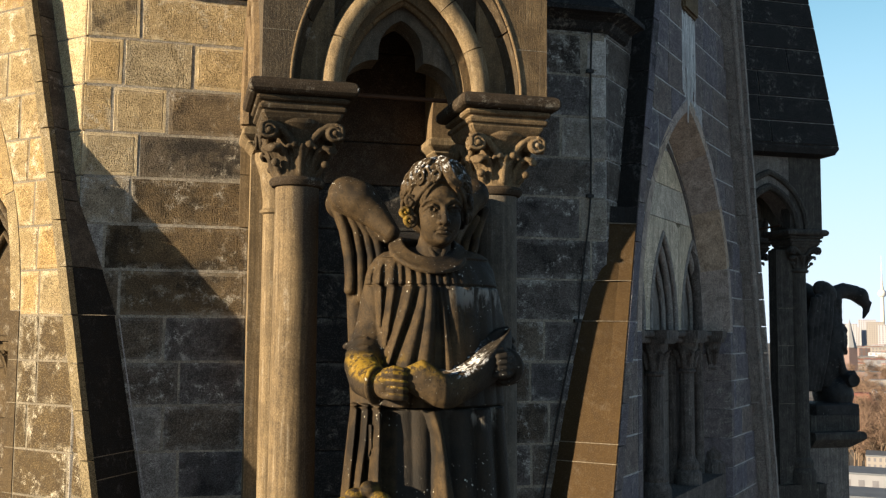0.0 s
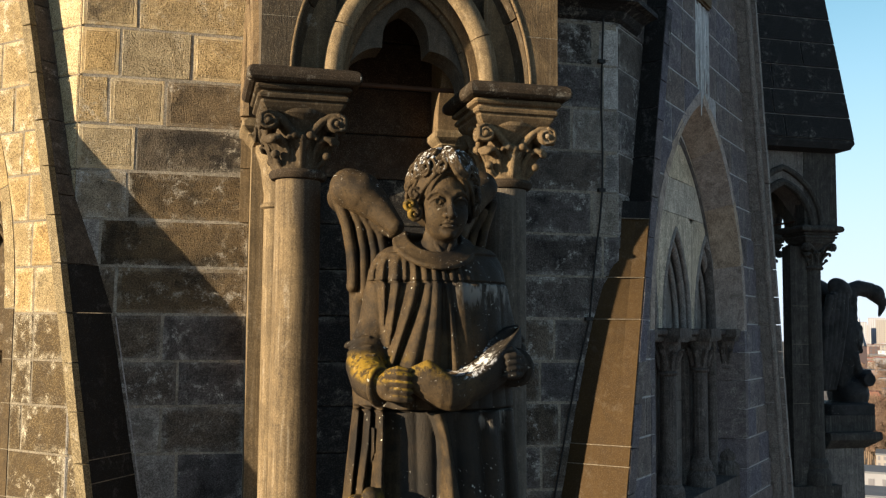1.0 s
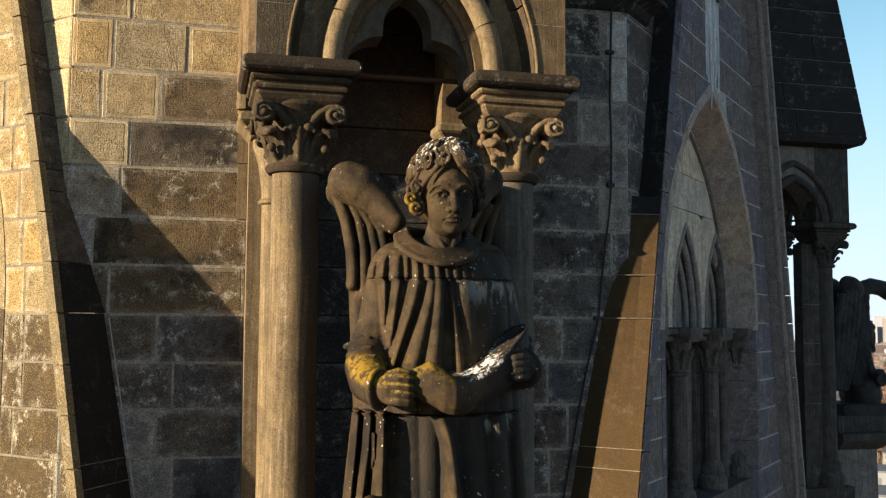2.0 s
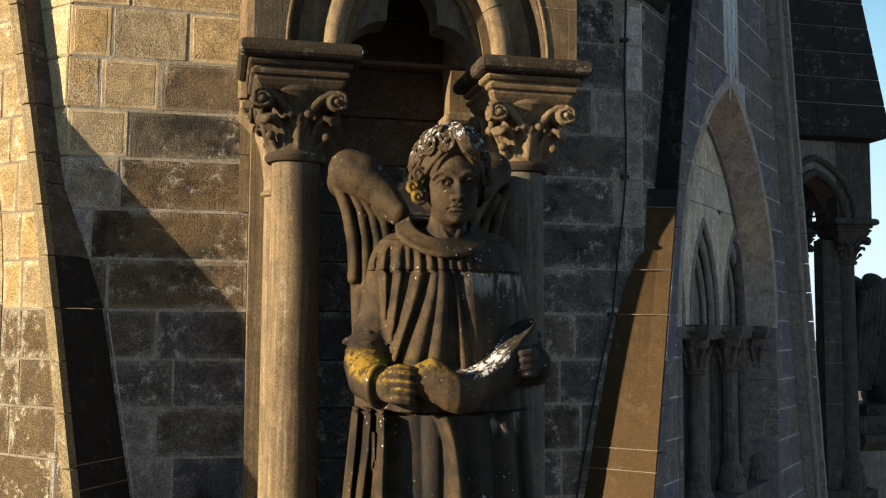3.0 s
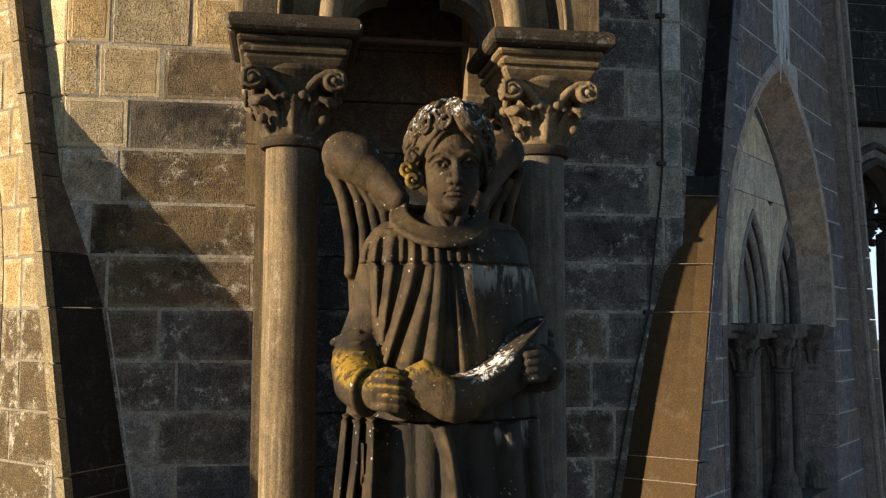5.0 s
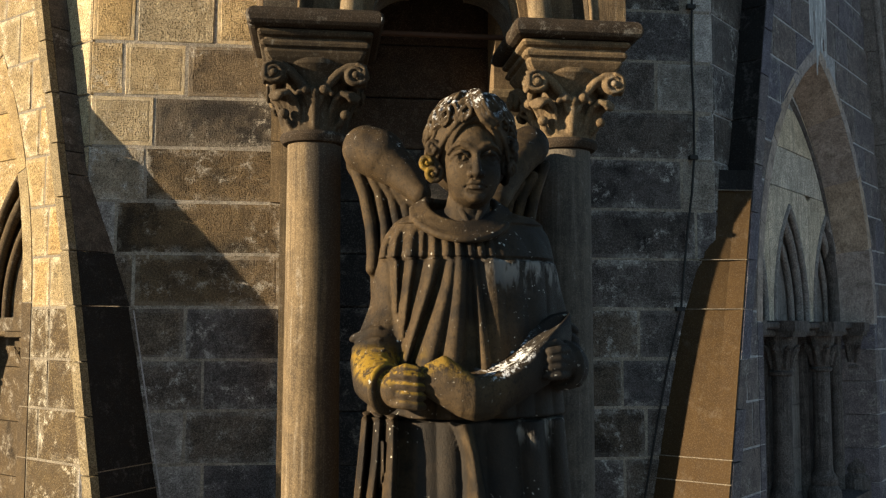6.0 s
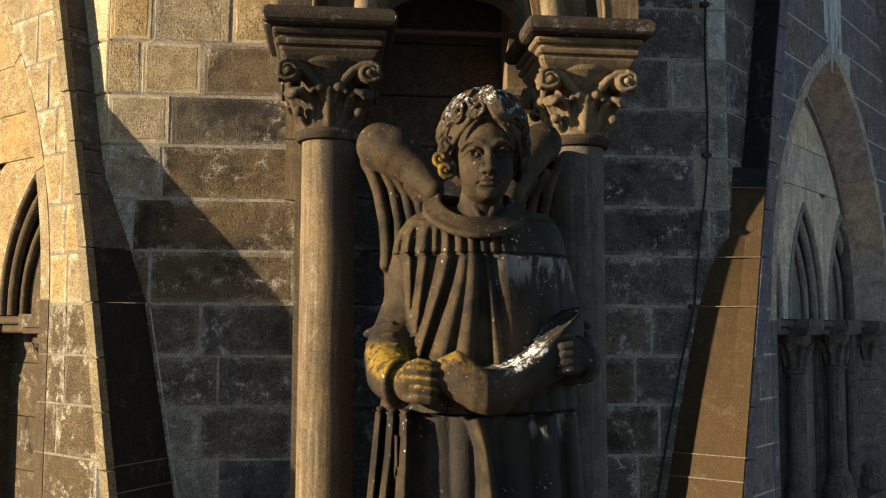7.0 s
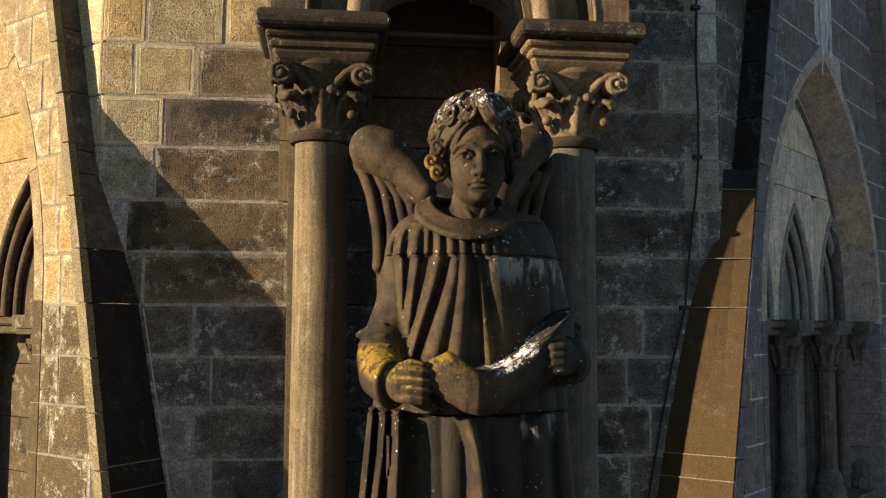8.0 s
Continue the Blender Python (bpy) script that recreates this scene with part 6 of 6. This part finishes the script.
for i in range(46):
    az, d = rng.uniform(36.6, 41.2), rng.uniform(950, 2700)
    m = rng.choice((CITY_WHITE, CITY_CREAM, CITY_GREY, CITY_CREAM, CITY_BRICK))
    building(far(az, d), rng.uniform(22, 50), rng.uniform(12, 18), rng.uniform(17, 25), rng.uniform(-60, 0), m, rng.choice((CITY_GREY, TILE_ROOF, FLAT_ROOF)), "distant plastered city apartment house", False, 5, 6)
for az, d, w, h, m, r, pit, lab in ((37.75, 480, 12, 14, CITY_WHITE, TILE_ROOF, True, "white apartment house with steep red tile roof"), (38.7, 640, 20, 18, CITY_CREAM, CITY_GREY, False, "cream apartment house with balconies among trees"), (37.5, 720, 30, 20, CITY_BRICK, FLAT_ROOF, False, "reddish brick apartment house"), (38.55, 335, 8, 8, CITY_CREAM, FLAT_ROOF, False, "low cream flat-roofed building"), (39.6, 520, 24, 18, CITY_WHITE, FLAT_ROOF, False, "white apartment house behind bare trees")):
    building(far(az, d), w, 13, h, -az + rng.uniform(-8, 8), m, r, lab, pit, 4, 5)
for az, d, w, dep, h in ((38.6, 292, 34, 14, 8.0), (38.2, 262, 26, 16, 6.5), (39.4, 240, 30, 14, 5.0)):
    building(far(az, d), w, dep, h, -az, CITY_GREY, FLAT_ROOF, "low hall with dark panelled flat roof", False, 1, 10)
# slender brick church spire
at = far(37.25, 900)
spire = empty("church_tower", at, "distant red brick church tower with pointed spire", "church")
bm = bmesh.new()
box(bm, at.x - 4, at.x + 4, at.y - 4, at.y + 4, 0, 34)
part("shaft", bm, CITY_BRICK, spire)
bm = bmesh.new()
lathe(bm, [(5.4, 34), (0.1, 58)], at.x, at.y, 8)
part("spire", bm, CITY_GREY, spire)

k = Mat("bare_twigs")
TWIGS = k.done(k.mix(k.noise(0.6, 5, at=k.geo.outputs["Position"]), (0.135, 0.088, 0.066), (0.215, 0.145, 0.105)), rough=0.95)
BARK = plain("bark", (0.10, 0.07, 0.05), (0.16, 0.12, 0.09), 2.0)


def bare_tree(at, h, seed):
    """A leafless winter tree: tapered trunk, forking limbs and a haze of fine twigs."""
    r = random.Random(seed)
    t = empty("tree", (0, 0, 0), "bare brown winter tree", "tree", "winter trees")
    bm = bmesh.new()
    tube(bm, [(0, 0, 0), (0.2, 0, h * 0.25), (0.1, 0.2, h * 0.45)], [h * 0.024, h * 0.018, h * 0.012], 7)
    limbs = []
    for i in range(11):
        a, z = r.uniform(0, 6.283), h * r.uniform(0.22, 0.5)
        e = Vector((math.cos(a) * h * r.uniform(0.18, 0.36), math.sin(a) * h * r.uniform(0.18, 0.36), z + h * r.uniform(0.2, 0.5)))
        s = Vector((0.1, 0.1, z))
        mid = s.lerp(e, 0.5) + Vector((0, 0, h * 0.03))
        tube(bm, [s, mid, e], [h * 0.009, h * 0.006, h * 0.003], 5)
        limbs.append((s, mid, e))
    part("trunk", bm, BARK, t)
    verts, faces = [], []
    for i in range(1500):
        s, mid, e = r.choice(limbs)
        f = r.uniform(0.2, 1.0)
        p = mid.lerp(e, f) + Vector((r.gauss(0, 1), r.gauss(0, 1), r.gauss(0, 0.8))) * h * 0.055
        q = p + Vector((r.gauss(0, 1), r.gauss(0, 1), abs(r.gauss(0.6, 0.7)))) * h * 0.06
        wv = Vector((r.gauss(0, 1), r.gauss(0, 1), r.gauss(0, 0.3))).normalized() * h * 0.0045
        n = len(verts)
        verts += [p - wv, p + wv, q]
        faces.append((n, n + 1, n + 2))
    me = bpy.data.meshes.new("twigs")
    me.from_pydata([tuple(v) for v in verts], [], faces)
    me.materials.append(TWIGS)
    o = new("crown", me)
    o.parent = t
    t.location = at
    return t


protos = [bare_tree(far(38.0, 400), 17, 1), bare_tree(far(38.9, 430), 20, 2), bare_tree(far(37.6, 370), 15, 3)]
for i in range(210):
    d = rng.choice((rng.uniform(345, 440), rng.uniform(360, 560), rng.uniform(400, 700), rng.uniform(600, 1200)))
    at = far(rng.uniform(36.9, 40.6), d)
    src = protos[i % 3]
    c = copy_thing(src, Matrix.Translation(at) @ Matrix.Rotation(rng.uniform(0, 6.28), 4, "Z"))
    s = rng.uniform(0.75, 1.2)
    c.scale = (s, s, s)

# ---- wall stones ----
JOINTS_LEFT = {13: (-0.88,), 12: (-0.98, -0.55), 11: (-1.04, -0.70), 10: (-0.87,), 9: (-0.91,), 8: (-1.06,), 7: (-0.96,), 6: (-0.68,), 5: (-0.58,), 4: (-0.67,), 3: (-0.57,), 2: (-0.8,), 14: (-0.6,), 15: (-0.9,)}
JOINTS_RIGHT = {13: (2.18,), 12: (2.255,), 11: (2.02, 2.25), 10: (2.255,), 9: (2.17,), 8: (2.25,), 7: (), 6: (1.89,), 5: (1.79,), 4: (1.93,), 3: (1.8,), 2: (2.0,), 14: (2.0,), 15: (2.1,)}
rng = random.Random(3)
for i in range(2, 16):
    a, b = COURSES[i], COURSES[i + 1]
    cuts = [CX - HALF, *JOINTS_LEFT.get(i, ()), -0.165, 0.2, 0.9, 1.33, *JOINTS_RIGHT.get(i, ()), CX + HALF]
    for x0, x1 in zip(cuts[:-1], cuts[1:]):
        behind = x0 > -0.17 and x1 < 1.34          # behind the tabernacle, where shade is put into the stone colour
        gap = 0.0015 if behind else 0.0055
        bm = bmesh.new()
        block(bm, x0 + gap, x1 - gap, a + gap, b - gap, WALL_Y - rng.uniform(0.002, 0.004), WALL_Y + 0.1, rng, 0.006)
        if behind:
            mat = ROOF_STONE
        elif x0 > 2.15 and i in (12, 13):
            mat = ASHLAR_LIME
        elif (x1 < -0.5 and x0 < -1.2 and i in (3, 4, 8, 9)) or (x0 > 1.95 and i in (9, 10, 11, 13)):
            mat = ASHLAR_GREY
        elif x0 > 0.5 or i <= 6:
            # shaded rows and right side: part of that shade sits in this stone
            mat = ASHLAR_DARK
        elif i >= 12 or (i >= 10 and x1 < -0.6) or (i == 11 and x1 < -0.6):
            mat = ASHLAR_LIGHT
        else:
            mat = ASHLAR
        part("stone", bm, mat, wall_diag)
bm = bmesh.new()
prism(bm, [(CX - junction(z) + dx, z) for z, dx in ((43.3, 0.0), (44.2, 0.001), (45.1, 0.0), (45.1, 0.007), (44.2, 0.010), (43.3, 0.007))], WALL_Y - 0.009, WALL_Y + 0.02)
part("mortar_bed", bm, MORTAR_GREY, wall_diag)
CORNER_S = (4.87 * 0.70711 - HALF * 0.70711)      # the corner's place along the gabled face
# left strip pale, right strip dark: sun and shade put into their stone
for turn, mat, mortar in ((-45, QUOIN, MORTAR), (45, ASHLAR_DARK, MORTAR_GREY)):
    sgn = 1 if turn > 0 else -1
    rake = rake_right if turn > 0 else rake_left
    corner_m = Matrix.Translation((CX + sgn * HALF, WALL_Y, 0)) @ Matrix.Rotation(radians(turn), 4, "Z")
    strip = None
    for i in range(2, 16):
        width = CORNER_S - rake(COURSES[i + 1]) + 0.08
        if width < 0.03:
            continue
        if strip is None:
            bm = bmesh.new()
            z0 = COURSES[i]
            w1 = CORNER_S - rake(48.0) + 0.05
            prism(bm, [(0.0, z0), (sgn * 0.02, z0), (sgn * w1, 48.0), (0.0, 48.0)], 0.006, 0.3)
            bm.transform(corner_m)
            strip = part("wall_return", bm, mortar)
            tagged(strip, "narrow canted ashlar wall strip beside the gable", "wall", kind="structure")
        bm = bmesh.new()
        x0, x1 = sorted((sgn * 0.002, sgn * width))
        block(bm, x0, x1, COURSES[i] + 0.005, COURSES[i + 1] - 0.005, -0.002, 0.1, rng, 0.006)
        bm.transform(corner_m)
        part("stone", bm, mat, strip)
